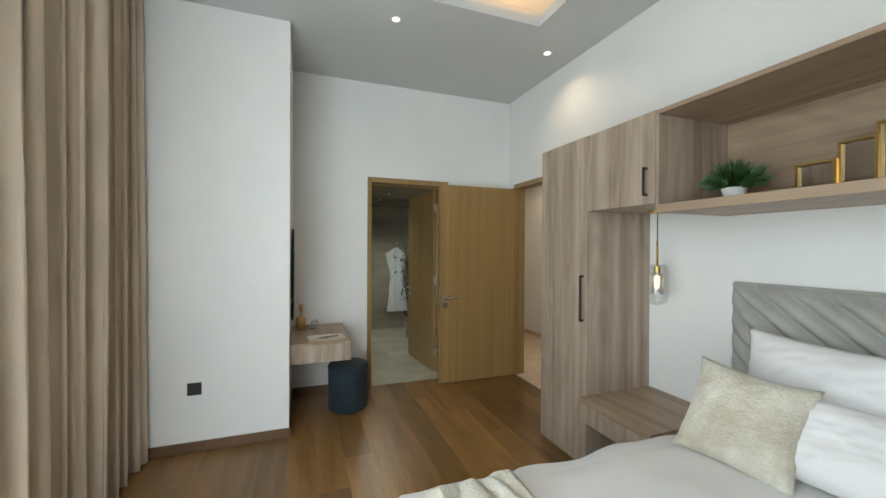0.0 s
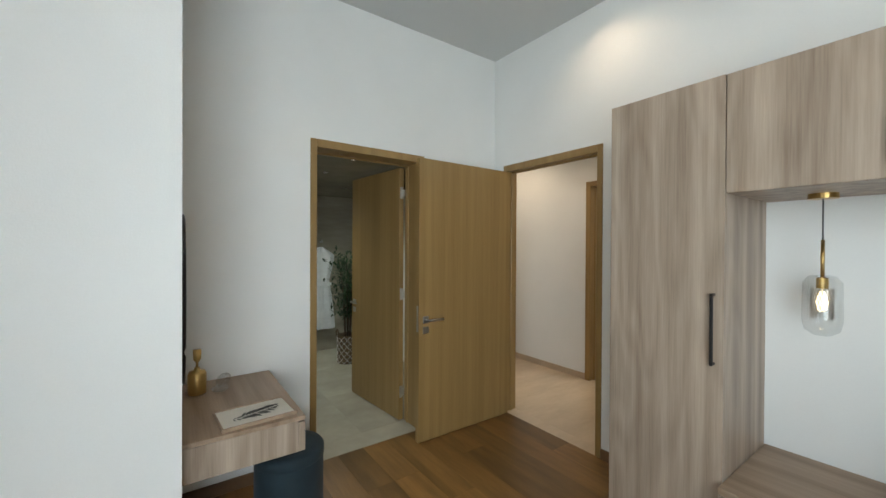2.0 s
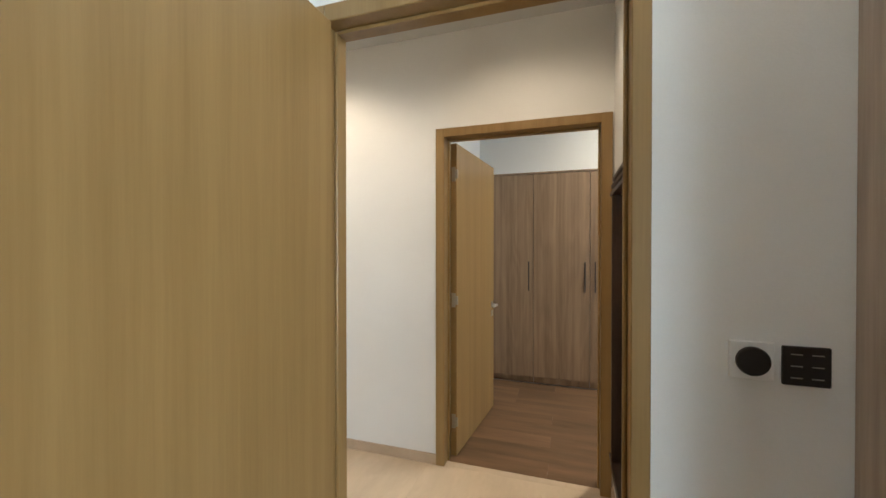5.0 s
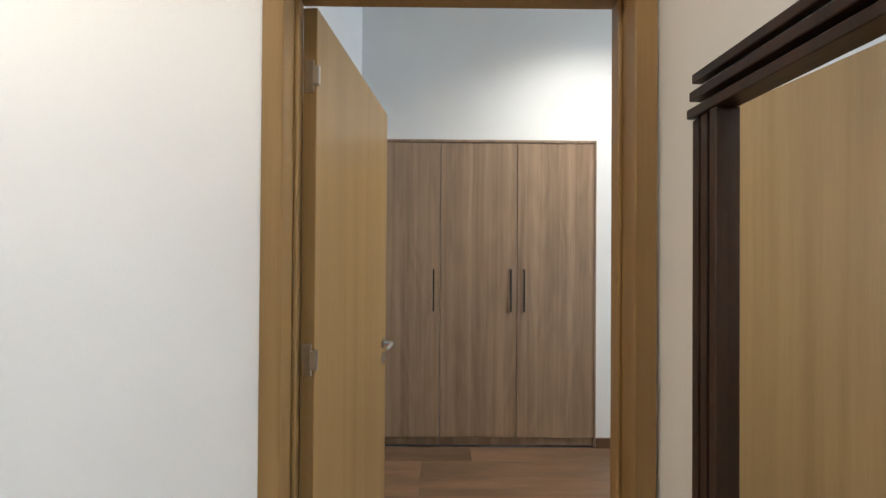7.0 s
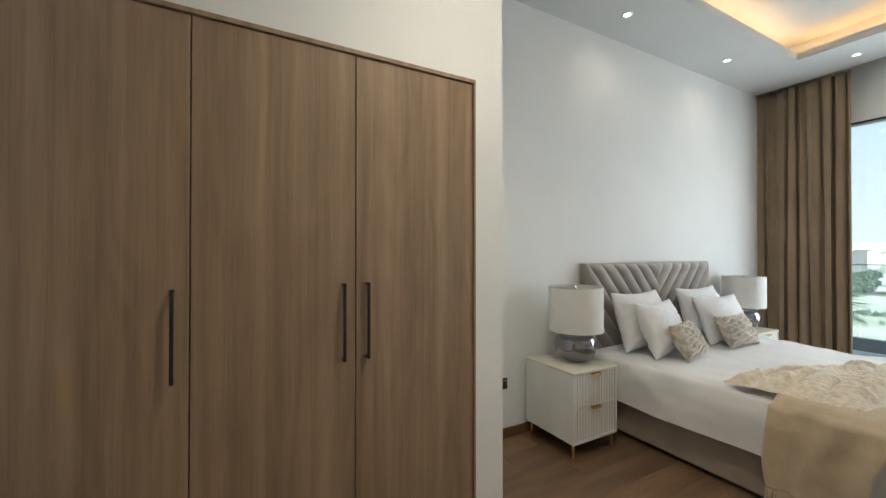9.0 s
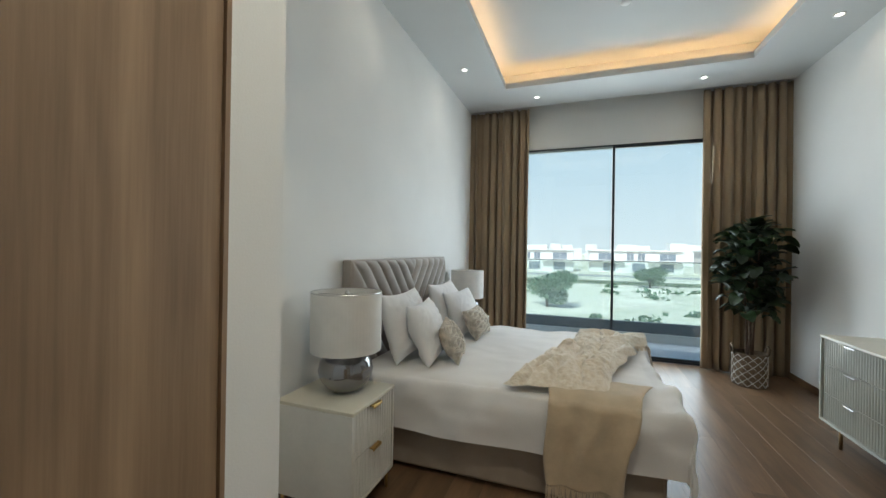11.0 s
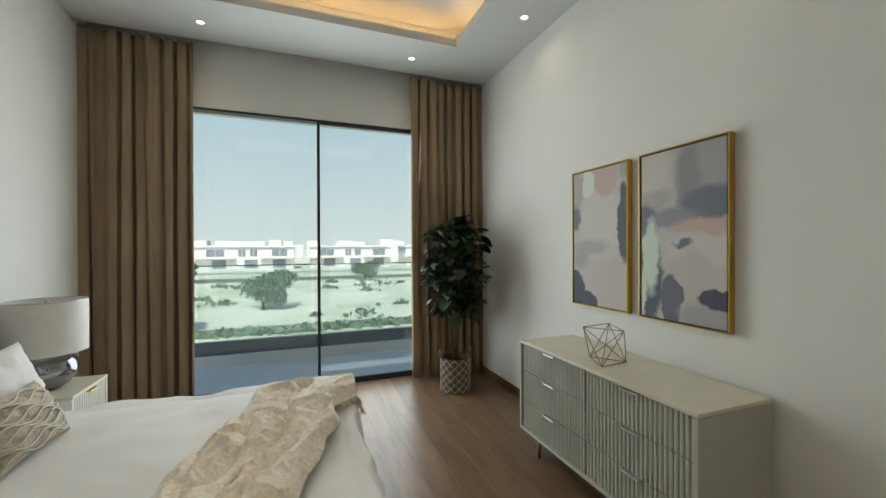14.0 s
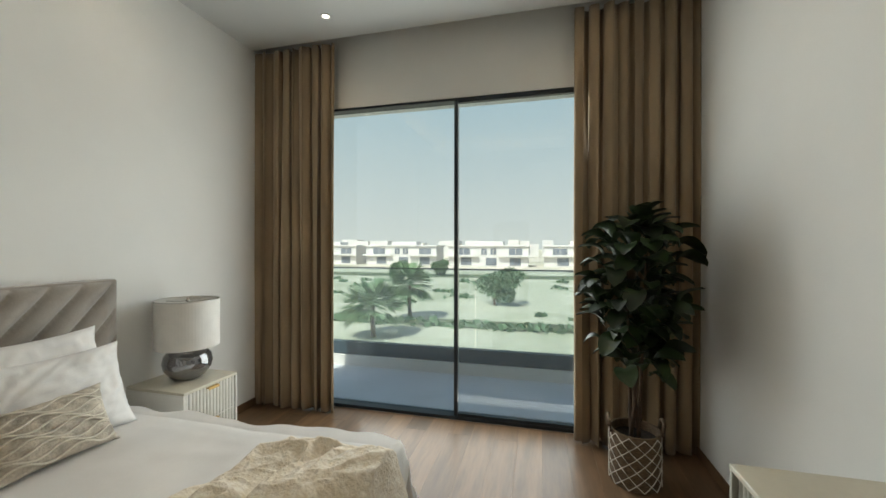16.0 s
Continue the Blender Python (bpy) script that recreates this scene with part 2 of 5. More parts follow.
M_SMOKE = mat("smoked_mercury_glass", (0.32, 0.32, 0.33), 0.06, metal=0.75, var=0.10, scale=5, bump=0.0, spec=1.0)
M_ROBE = mat("white_towelling", (0.74, 0.76, 0.78), 0.95, var=0.05, scale=9, fine=160, bump=0.5)
M_ALU = mat("dark_window_frame", (0.03, 0.04, 0.05), 0.4, metal=0.4, var=0.05, bump=0.0)
M_CONC = mat("balcony_tile", (0.66, 0.69, 0.71), 0.5, var=0.05, scale=2, fine=60, bump=0.05)
M_BAND = mat("balustrade_channel", (0.035, 0.06, 0.075), 0.4, var=0.08, bump=0.0)
M_SAND = mat("sand_ground", (0.64, 0.58, 0.49), 0.95, var=0.16, scale=0.12, fine=1.5, bump=0.1, second=(0.44, 0.43, 0.31))
M_GRASS = mat("lawn", (0.12, 0.15, 0.07), 0.95, var=0.25, scale=0.7, fine=14, bump=0.4)
M_ROAD = mat("pale_road", (0.30, 0.29, 0.28), 0.9, var=0.06, scale=0.5, fine=20)
M_HOUSE = mat("white_render_house", (0.72, 0.69, 0.65), 0.85, var=0.04, scale=0.5, fine=8, bump=0.05)
# villa glass and both leaf greens are paled, standing in for haze outdoors
M_HWIN = mat("house_dark_glass", (0.20, 0.22, 0.25), 0.25, var=0.1, scale=0.6)
M_TREE = mat("tree_leaves", (0.16, 0.26, 0.14), 0.7, var=0.08, scale=1.2, fine=6, bump=0.0)
M_PALM = mat("palm_leaves", (0.16, 0.27, 0.12), 0.6, var=0.08, scale=1.2, fine=8, bump=0.0)
M_COVE = mat("cove_led_strip", (1, 0.7, 0.4), 0.5, var=0.0, bump=0.0, emit=(1.0, 0.60, 0.28), power=9.0)
M_LENS = mat("downlight_lens", (1, 0.95, 0.85), 0.4, var=0.0, bump=0.0, emit=(1.0, 0.93, 0.82), power=4)
M_BULB = mat("warm_bulb", (1, 0.9, 0.7), 0.4, var=0.0, bump=0.0, emit=(1.0, 0.80, 0.5), power=2.2)
M_PAPER = mat("cream_paper", (0.72, 0.68, 0.60), 0.9, var=0.03, bump=0.02)
M_INK = mat("grey_ink", (0.12, 0.12, 0.11), 0.8, var=0.3, scale=40, bump=0.0)


def clear_glass(name, tint, gloss=0.06, haze_veil=0.0):
    """Thin glass: see-through, with a mirror share that grows towards grazing, and an added whitish veil."""
    m = bpy.data.materials.new(name)
    m.use_nodes = True
    t = m.node_tree
    t.nodes.remove(t.nodes["Principled BSDF"])
    out = t.nodes["Material Output"]
    tr = t.nodes.new("ShaderNodeBsdfTransparent")
    tr.inputs[0].default_value = (*tint, 1)
    gl = t.nodes.new("ShaderNodeBsdfGlossy")
    gl.inputs["Roughness"].default_value = 0.0
    lw = t.nodes.new("ShaderNodeLayerWeight")
    pw = t.nodes.new("ShaderNodeMath")
    pw.operation = 'POWER'
    pw.inputs[1].default_value = 3.5
    t.links.new(lw.outputs["Facing"], pw.inputs[0])
    rg = t.nodes.new("ShaderNodeMapRange")
    rg.inputs[3].default_value, rg.inputs[4].default_value = gloss, 0.6
    t.links.new(pw.outputs[0], rg.inputs[0])
    mx = t.nodes.new("ShaderNodeMixShader")
    t.links.new(rg.outputs[0], mx.inputs[0])
    t.links.new(tr.outputs[0], mx.inputs[1])
    t.links.new(gl.outputs[0], mx.inputs[2])
    last = mx.outputs[0]
    # translucent white laid over the glass in place of haze outdoors
    if haze_veil:
        tl_ = t.nodes.new("ShaderNodeBsdfTranslucent")
        tl_.inputs[0].default_value = (0.8, 0.82, 0.8, 1)
        df = t.nodes.new("ShaderNodeMixShader")
        df.inputs[0].default_value = haze_veil
        t.links.new(last, df.inputs[1])
        t.links.new(tl_.outputs[0], df.inputs[2])
        last = df.outputs[0]
    t.links.new(last, out.inputs[0])
    return m


M_PANE = clear_glass("tinted_window_glass", (0.90, 0.97, 1.0), 0.05, 0.05)
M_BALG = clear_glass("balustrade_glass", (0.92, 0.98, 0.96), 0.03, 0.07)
M_CGLASS = clear_glass("thin_clear_glass", (0.94, 0.95, 0.95), 0.10)


def painting_material(name, base, blobs):
    """Broad brush areas on a canvas: each blob is centre, half sizes, colour, softness."""
    m = bpy.data.materials.new(name)
    m.use_nodes = True
    t = m.node_tree
    b = t.nodes["Principled BSDF"]
    b.inputs["Roughness"].default_value = 0.6
    co = t.nodes.new("ShaderNodeTexCoord")
    nz = t.nodes.new("ShaderNodeTexNoise")
    nz.inputs["Scale"].default_value = 7
    nz.inputs["Detail"].default_value = 10
    nz.inputs["Roughness"].default_value = 0.65
    t.links.new(co.outputs["Object"], nz.inputs["Vector"])
    off = t.nodes.new("ShaderNodeVectorMath")
    off.operation = 'MULTIPLY_ADD'
    off.inputs[1].default_value = (0.14, 0.14, 0.14)
    t.links.new(nz.outputs["Color"], off.inputs[0])
    t.links.new(co.outputs["Object"], off.inputs[2])
    col = t.nodes.new("ShaderNodeRGB")
    col.outputs[0].default_value = (*base, 1)
    last = col.outputs[0]
    for cy, cz, ry, rz, colour, soft in blobs:
        mp = t.nodes.new("ShaderNodeMapping")
        mp.inputs["Location"].default_value = (0, -(cy + 0.07) / ry, -(cz + 0.07) / rz)
        mp.inputs["Scale"].default_value = (0, 1 / ry, 1 / rz)
        t.links.new(off.outputs[0], mp.inputs[0])
        ln = t.nodes.new("ShaderNodeVectorMath")
        ln.operation = 'LENGTH'
        t.links.new(mp.outputs[0], ln.inputs[0])
        rg = t.nodes.new("ShaderNodeMapRange")
        rg.inputs[1].default_value, rg.inputs[2].default_value = 1.0 + soft * 0.5, 1.0 - soft * 0.5
        t.links.new(ln.outputs["Value"], rg.inputs[0])
        mx = t.nodes.new("ShaderNodeMix")
        mx.data_type = 'RGBA'
        mx.inputs[7].default_value = (*colour, 1)
        t.links.new(rg.outputs[0], mx.inputs[0])
        t.links.new(last, mx.inputs[6])
        last = mx.outputs[2]
    t.links.new(last, b.inputs["Base Color"])
    return m


# ---- mesh helpers ----
def mesh_of(bm, name, material, smooth=False):
    me = bpy.data.meshes.new(name)
    bm.to_mesh(me)
    bm.free()
    me.materials.append(material)
    if smooth:
        for p in me.polygons:
            p.use_smooth = True
    return me


def part(name, bm, material, parent=None, label="", smooth=False, at=None):
    ob = new(name, mesh_of(bm, name, material, smooth))
    if parent:
        ob.parent = parent
    if at:
        ob.location = at
    if label:
        tagged(ob, label)
    return ob


def thing(name, at, label, category, group="", turn=0):
    ob = new(name)
    ob.empty_display_size = 0.1
    ob.location = at
    ob.rotation_euler = (0, 0, radians(turn))
    return tagged(ob, label, category, group)


def box(x0, x1, y0, y1, z0, z1, bevel=0.0, bm=None, seg=1):
    one = bmesh.new()
    vs = [one.verts.new((x, y, z)) for x in (x0, x1) for y in (y0, y1) for z in (z0, z1)]
    for f in ((0, 1, 3, 2), (4, 6, 7, 5), (0, 4, 5, 1), (2, 3, 7, 6), (0, 2, 6, 4), (1, 5, 7, 3)):
        one.faces.new([vs[i] for i in f])
    bmesh.ops.recalc_face_normals(one, faces=one.faces)
    if bevel:
        bmesh.ops.bevel(one, geom=one.edges[:], offset=bevel, segments=seg, affect='EDGES', profile=0.5)
    if bm is None:
        return one
    me = bpy.data.meshes.new("tmp")
    one.to_mesh(me)
    one.free()
    bm.from_mesh(me)
    bpy.data.meshes.remove(me)
    return bm


def boxes(rows, bevel=0.0):
    bm = bmesh.new()
    for r in rows:
        box(*r, bevel=bevel, bm=bm)
    return bm


def lathe(profile, n=32, bm=None, cx=0, cy=0):
    """Turns (radius, height) pairs round the upright axis."""
    bm = bm or bmesh.new()
    rings = []
    for r, z in profile:
        rings.append([bm.verts.new((cx + max(r, 1e-4) * math.cos(2 * math.pi * i / n), cy + max(r, 1e-4) * math.sin(2 * math.pi * i / n), z)) for i in range(n)])
    for a, b in zip(rings, rings[1:]):
        for i in range(n):
            bm.faces.new((a[i], a[(i + 1) % n], b[(i + 1) % n], b[i]))
    bmesh.ops.recalc_face_normals(bm, faces=bm.faces)
    return bm


def tube(points, r, n=8, bm=None, r_end=None):
    """A rod along a line of points."""
    bm = bm or bmesh.new()
    pts = [Vector(p) for p in points]
    rings = []
    for i, p in enumerate(pts):
        d = (pts[min(i + 1, len(pts) - 1)] - pts[max(i - 1, 0)]).normalized()
        a = d.orthogonal().normalized()
        if abs(d.z) < 0.95:
            a = d.cross(Vector((0, 0, 1))).normalized()
        b = d.cross(a)
        rr = r if r_end is None else r + (r_end - r) * i / (len(pts) - 1)
        rings.append([bm.verts.new(p + rr * (a * math.cos(2 * math.pi * k / n) + b * math.sin(2 * math.pi * k / n))) for k in range(n)])
    for a, b in zip(rings, rings[1:]):
        for k in range(n):
            bm.faces.new((a[k], a[(k + 1) % n], b[(k + 1) % n], b[k]))
    bm.faces.new(rings[0])
    bm.faces.new(rings[-1][::-1])
    bmesh.ops.recalc_face_normals(bm, faces=bm.faces)
    return bm


def sheet(nu, nv, place, thick=0.0):
    """A cloth-like grid; place(u, v) gives each point; thickness goes along the normal."""
    bm = bmesh.new()
    g = [[bm.verts.new(place(i / nu, j / nv)) for j in range(nv + 1)] for i in range(nu + 1)]
    for i in range(nu):
        for j in range(nv):
            bm.faces.new((g[i][j], g[i + 1][j], g[i + 1][j + 1], g[i][j + 1]))
    if thick:
        bm.normal_update()
        bmesh.ops.solidify(bm, geom=bm.faces[:], thickness=thick)
    return bm


def pillow_fill(a, b):
    return (max(0.0, 1 - abs(a) ** 2.4) * max(0.0, 1 - abs(b) ** 2.4)) ** 0.58


def pillow_mesh(w, h, d, corner=0.22, crease=0.016, seed=0.0, n=34):
    """A filled cushion in the x-z plane, standing on its edge, with pointed corners, hollow sides and pulled creases."""
    bm = bmesh.new()
    for s in (1, -1):
        g = []
        for i in range(n + 1):
            row = []
            for j in range(n + 1):
                a, b = 2 * i / n - 1, 2 * j / n - 1
                fill = pillow_fill(a, b)
                x = a * w / 2 * (1 - corner * 0.5 * (1 - b * b) * a * a)
                z = b * h / 2 * (1 - corner * 0.5 * (1 - a * a) * b * b)
                wob = noise.noise(Vector((a * 1.7 + seed, b * 1.7, s * 3 + seed))) * crease * 1.4
                pull = 1 - abs(noise.noise(Vector((a * 2.2 + b * 1.6 + seed, (a - b) * 4.6, s * 5 + seed)))) * 3.2
                wob += max(0.0, pull) * crease * 0.75
                row.append(bm.verts.new((x, s * (d / 2 * fill + (0.004 if fill > 0 else 0)) + s * wob * min(1, fill * 1.6), z + h / 2)))
            g.append(row)
        for i in range(n):
            for j in range(n):
                bm.faces.new((g[i][j], g[i + 1][j], g[i + 1][j + 1], g[i][j + 1]))
    bmesh.ops.remove_doubles(bm, verts=bm.verts[:], dist=0.004)
    bmesh.ops.recalc_face_normals(bm, faces=bm.faces)
    return bm


def structure(ob):
    return tagged(ob, kind="structure")


# ---- structure ----
H1, H2, HB, HL = 3.275, 3.44, 2.24, 2.9
# walls of the first bedroom
structure(part("wall_east_bedroom", boxes([(2.77, 2.89, -2.2, 3.479, 0, 3.9), (2.77, 2.89, 4.475, 4.60, 0, 3.9), (2.77, 2.89, 3.479, 4.475, 2.262, 3.9)]), M_WALL))
structure(part("wall_north_bedroom", boxes([(0.29, 1.041, 4.60, 4.82, 0, 3.9), (1.97, 2.89, 4.60, 4.82, 0, 3.9), (1.041, 1.97, 4.60, 4.82, 2.262, 3.9)]), M_WALL))
structure(part("wall_pier", boxes([(-1.25, 0.29, 3.708, 4.82, 0, 3.9)]), M_WALL))
structure(part("wall_west_bedroom", boxes([(-1.25, -0.98, -2.2, -0.9, 0, 3.9), (-1.25, -0.98, 2.9, 3.708, 0, 3.9), (-1.25, -0.98, -0.9, 2.9, 2.9, 3.9)]), M_WALL))
structure(part("wall_south_bedroom", boxes([(-1.25, 2.89, -2.42, -2.2, 0, 3.9)]), M_WALL))
# bathroom walls
structure(part("wall_north_bath", boxes([(0.1, 2.89, 7.45, 7.6, 0, 2.6)]), M_BTILE))
structure(part("wall_west_bath", boxes([(0.1, 0.29, 4.82, 7.45, 0, 2.6)]), M_BTILE))
structure(part("wall_east_bath", boxes([(2.77, 2.89, 4.82, 7.45, 0, 2.96)]), M_WALL))
# lobby and second bedroom walls
structure(part("wall_east_lobby", boxes([(4.14, 4.27, 4.509, 7.0, 0, 3.9), (4.14, 4.27, 3.30, 3.438, 0, 3.9), (4.14, 4.27, 3.438, 4.509, 2.262, 3.9)]), M_WALL))
structure(part("wall_south_lobby", boxes([(2.89, 4.14, 3.30, 3.42, 0, 3.9)]), M_WALL))
structure(part("wall_north_lobby", boxes([(2.89, 4.14, 6.9, 7.0, 0, 2.96)]), M_WALL))
structure(part("wall_north_master", boxes([(4.27, 6.6, 4.62, 4.75, 0, 3.9)]), M_WALL))
structure(part("wall_wardrobe", boxes([(5.90, 6.74, 2.715, 2.875, 0, 3.9), (5.90, 6.6, 2.875, 4.62, 2.27, 3.9), (6.5, 6.6, 2.875, 4.62, 0, 2.27)]), M_WALL))
structure(part("wall_east_master", boxes([(6.738, 6.9, -2.4, 2.72, 0, 3.9)]), M_WALL))
structure(part("wall_south_master", boxes([(2.77, 3.25, -2.4, -2.15, 0, 3.9), (6.45, 6.738, -2.4, -2.15, 0, 3.9), (3.25, 6.45, -2.4, -2.15, 2.88, 3.9)]), M_WALL))


def tray_ceiling(name, x0, x1, y0, y1, h, tx0, tx1, ty0, ty1, rise=0.24, lip=0.075, set_back=0.18):
    """A ceiling with a raised tray and a cove round it."""
    rows = [(x0, tx0, y0, y1, h, h + 0.03), (tx1, x1, y0, y1, h, h + 0.03), (tx0, tx1, y0, ty0, h, h + 0.03), (tx0, tx1, ty1, y1, h, h + 0.03)]
    t = 0.02
    rows += [(tx0 - t, tx0, ty0 - t, ty1 + t, h + 0.03, h + lip), (tx1, tx1 + t, ty0 - t, ty1 + t, h + 0.03, h + lip),
             (tx0, tx1, ty0 - t, ty0, h + 0.03, h + lip), (tx0, tx1, ty1, ty1 + t, h + 0.03, h + lip)]
    s = set_back
    rows += [(tx0 - s - t, tx1 + s + t, ty0 - s - t, ty1 + s + t, h + rise, h + rise + 0.05)]
    rows += [(tx0 - s - t, tx0 - s, ty0 - s, ty1 + s, h + 0.03, h + rise), (tx1 + s, tx1 + s + t, ty0 - s, ty1 + s, h + 0.03, h + rise),
             (tx0 - s - t, tx1 + s + t, ty0 - s - t, ty0 - s, h + 0.03, h + rise), (tx0 - s - t, tx1 + s + t, ty1 + s, ty1 + s + t, h + 0.03, h + rise)]
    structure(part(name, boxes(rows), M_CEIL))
    z0, z1 = h + 0.05, h + 0.075
    strip = thing("cove_light", (tx0, ty0, z0), "warm LED strip glowing in the ceiling cove", "cove light")
    w, d = tx1 - tx0, ty1 - ty0
    for r in ((-0.07, -0.05, 0, d), (w + 0.05, w + 0.07, 0, d)):
        part("led_strip", box(r[0], r[1], r[2], r[3], 0, 0.012), M_COVE, strip)
    for r in ((0, w, -0.07, -0.05), (0, w, d + 0.05, d + 0.07)):
        part("led_strip", box(r[0], r[1], r[2], r[3], 0, 0.012), M_COVE, strip)


tray_ceiling("ceiling_bedroom", -1.25, 2.77, -2.2, 4.60, H1, -0.4, 2.152, -1.4, 3.07)
tray_ceiling("ceiling_master", 2.89, 6.738, -1.955, 4.62, H2, 3.53, 6.088, -1.26, 2.0)
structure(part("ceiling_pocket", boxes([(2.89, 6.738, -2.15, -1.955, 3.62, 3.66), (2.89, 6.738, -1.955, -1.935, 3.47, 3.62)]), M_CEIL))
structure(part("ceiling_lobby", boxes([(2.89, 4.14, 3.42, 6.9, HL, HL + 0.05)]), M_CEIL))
structure(part("ceiling_bath", boxes([(0.29, 2.77, 4.82, 7.45, HB, HB + 0.05)]), M_BTILE))
structure(part("roof_slab", boxes([(-1.4, 7.0, -2.5, 7.8, 3.9, 4.1)]), M_CEIL))
structure(part("floor_slab", boxes([(-1.4, 7.0, -2.4, 7.8, -0.35, -0.03)]), M_CONC))


def skirting(name, rows, material):
    structure(part(name, boxes(rows, bevel=0.003), material))


k, hk = 0.014, 0.075
skirting("baseboard_bedroom", [(0.29, 1.041, 4.60 - k, 4.60, 0, hk), (1.97, 2.77, 4.60 - k, 4.60, 0, hk), (-0.98, 0.29, 3.708 - k, 3.708, 0, hk),
                               (0.29, 0.29 + k, 3.708, 4.586, 0, hk), (2.77 - k, 2.77, 3.085, 3.479, 0, hk), (2.77 - k, 2.77, -2.2, 2.0, 0, hk)], M_SKIRT)
skirting("baseboard_master", [(6.738 - k, 6.738, -2.1, 2.70, 0, hk), (5.90, 6.72, 2.715 - k, 2.715, 0, hk), (5.90 - k, 5.90, 2.70, 2.875, 0, hk),
                              (2.89, 2.89 + k, -2.1, 3.30, 0, hk), (2.89 + k, 4.14, 3.30 - k, 3.30, 0, hk), (4.27, 5.90, 4.62 - k, 4.62, 0, hk)], M_SKIRT)
skirting("baseboard_lobby", [(4.14 - k, 4.14, 4.509, 6.9, 0, 0.07), (2.89 + k, 4.14 - k, 3.42, 3.42 + k, 0, 0.07), (2.89, 2.89 + k, 4.475, 6.9, 0, 0.07)], M_SKIRT_L)


# ---- doors ----
def lever(parent, x, y, z, side, along):
    """A lever handle on a square rose with a lock rose under it; side is the way out of the leaf, along the way of the lever."""
    y0, y1 = sorted((y, y + side * 0.008))
    h = part("door_handle", box(x - 0.026, x + 0.026, y0, y1, z - 0.026, z + 0.026, 0.003), M_STEEL, parent, "satin steel lever handle")
    part("lever", tube([(x, y + side * 0.004, z), (x, y + side * 0.05, z), (x + along * 0.02, y + side * 0.055, z), (x + along * 0.13, y + side * 0.055, z)], 0.009), M_STEEL, h, smooth=True)
    part("lock_rose", box(x - 0.026, x + 0.026, y0, y1, z - 0.105, z - 0.053, 0.003), M_STEEL, parent)


def door_leaf(parent, width, at, turn, handle_x, sides, along=-1):
    """A flush veneered leaf hinged at the local origin, reaching along +x, 45 mm thick along +y."""
    leaf = part("leaf", box(0.0, width, 0.0, 0.045, 0.008, 2.195, 0.002), M_OAK, parent, "flush oak veneer leaf, standing open")
    leaf.location = at
    leaf.rotation_euler = (0, 0, radians(turn))
    for s in sides:
        lever(leaf, handle_x, 0.0 if s < 0 else 0.045, 0.95, s, along)
    for z in (0.25, 1.10, 1.98):
        part("hinge", boxes([(-0.004, 0.03, 0.008, 0.037, z - 0.05, z + 0.05), (-0.012, 0.002, -0.012, 0.012, z - 0.03, z + 0.03)], 0.002), M_STEEL, leaf)
    part("strike", box(width - 0.0005, width + 0.002, 0.012, 0.033, 0.86, 1.06, 0.0005), M_STEEL, leaf)
    return leaf


def door_lining(name, rows_frame, label):
    d = new(name)
    tagged(d, label, "door", kind="structure")
    for r in rows_frame:
        part("door_frame", box(*r, bevel=0.003), M_OAK, d)
    return d


# door 1: bedroom to lobby, in the plane x = 2.77
d1 = door_lining("door_1", [(2.764, 2.896, 3.479, 3.525, 0, 2.262), (2.764, 2.896, 4.43, 4.475, 0, 2.262), (2.764, 2.896, 3.525, 4.43, 2.205, 2.262),
                            (2.82, 2.835, 3.525, 3.537, 0, 2.205), (2.82, 2.835, 4.418, 4.43, 0, 2.205), (2.82, 2.835, 3.537, 4.418, 2.193, 2.205)],
                  "open oak door between the bedroom and the lobby")
door_leaf(d1, 0.955, (2.755, 4.44, 0), 180.0, 0.895, (1,))
# door 2: lobby to the second bedroom, in the plane x = 4.14
d2 = door_lining("door_2", [(4.124, 4.276, 3.430, 3.492, 0, 2.262), (4.124, 4.276, 4.462, 4.522, 0, 2.262), (4.124, 4.276, 3.492, 4.462, 2.205, 2.262),
                            (4.20, 4.215, 3.492, 3.504, 0, 2.205), (4.20, 4.215, 4.45, 4.462, 0, 2.205), (4.20, 4.215, 3.504, 4.45, 2.193, 2.205)],
                  "open oak door between the lobby and the second bedroom")
door_leaf(d2, 0.93, (4.262, 4.415, 0), -5.4, 0.87, (-1,))
# door 3: bathroom, in the plane y = 4.60
d3 = door_lining("door_3", [(1.041, 1.087, 4.594, 4.826, 0, 2.262), (1.922, 1.97, 4.594, 4.826, 0, 2.262), (1.087, 1.922, 4.594, 4.826, 2.205, 2.262),
                            (1.91, 1.922, 4.76, 4.775, 0, 2.205), (1.087, 1.099, 4.76, 4.775, 0, 2.205), (1.099, 1.91, 4.76, 4.775, 2.193, 2.205)],
                  "open oak bathroom door swung into the bathroom")
door_leaf(d3, 0.86, (1.915, 4.835, 0), 95.0, 0.80, (1,))


# ---- window, balcony and outside ----
w1 = new("window_1")
tagged(w1, "dark-framed sliding glass doors to the balcony", "window", kind="structure")
part("window_frame", boxes([(3.25, 6.45, -2.26, -2.16, 2.858, 2.88), (3.25, 6.45, -2.27, -2.155, 0.0, 0.03), (3.25, 3.29, -2.26, -2.16, 0.03, 2.83), (6.41, 6.45, -2.26, -2.16, 0.03, 2.83)]), M_ALU, w1)
part("sliding_stile", boxes([(4.75, 4.782, -2.20, -2.165, 0.03, 2.858)], 0.003), M_ALU, w1)
part("sliding_stile", boxes([(4.752, 4.778, -2.25, -2.215, 0.03, 2.83)], 0.003), M_STEEL, w1)
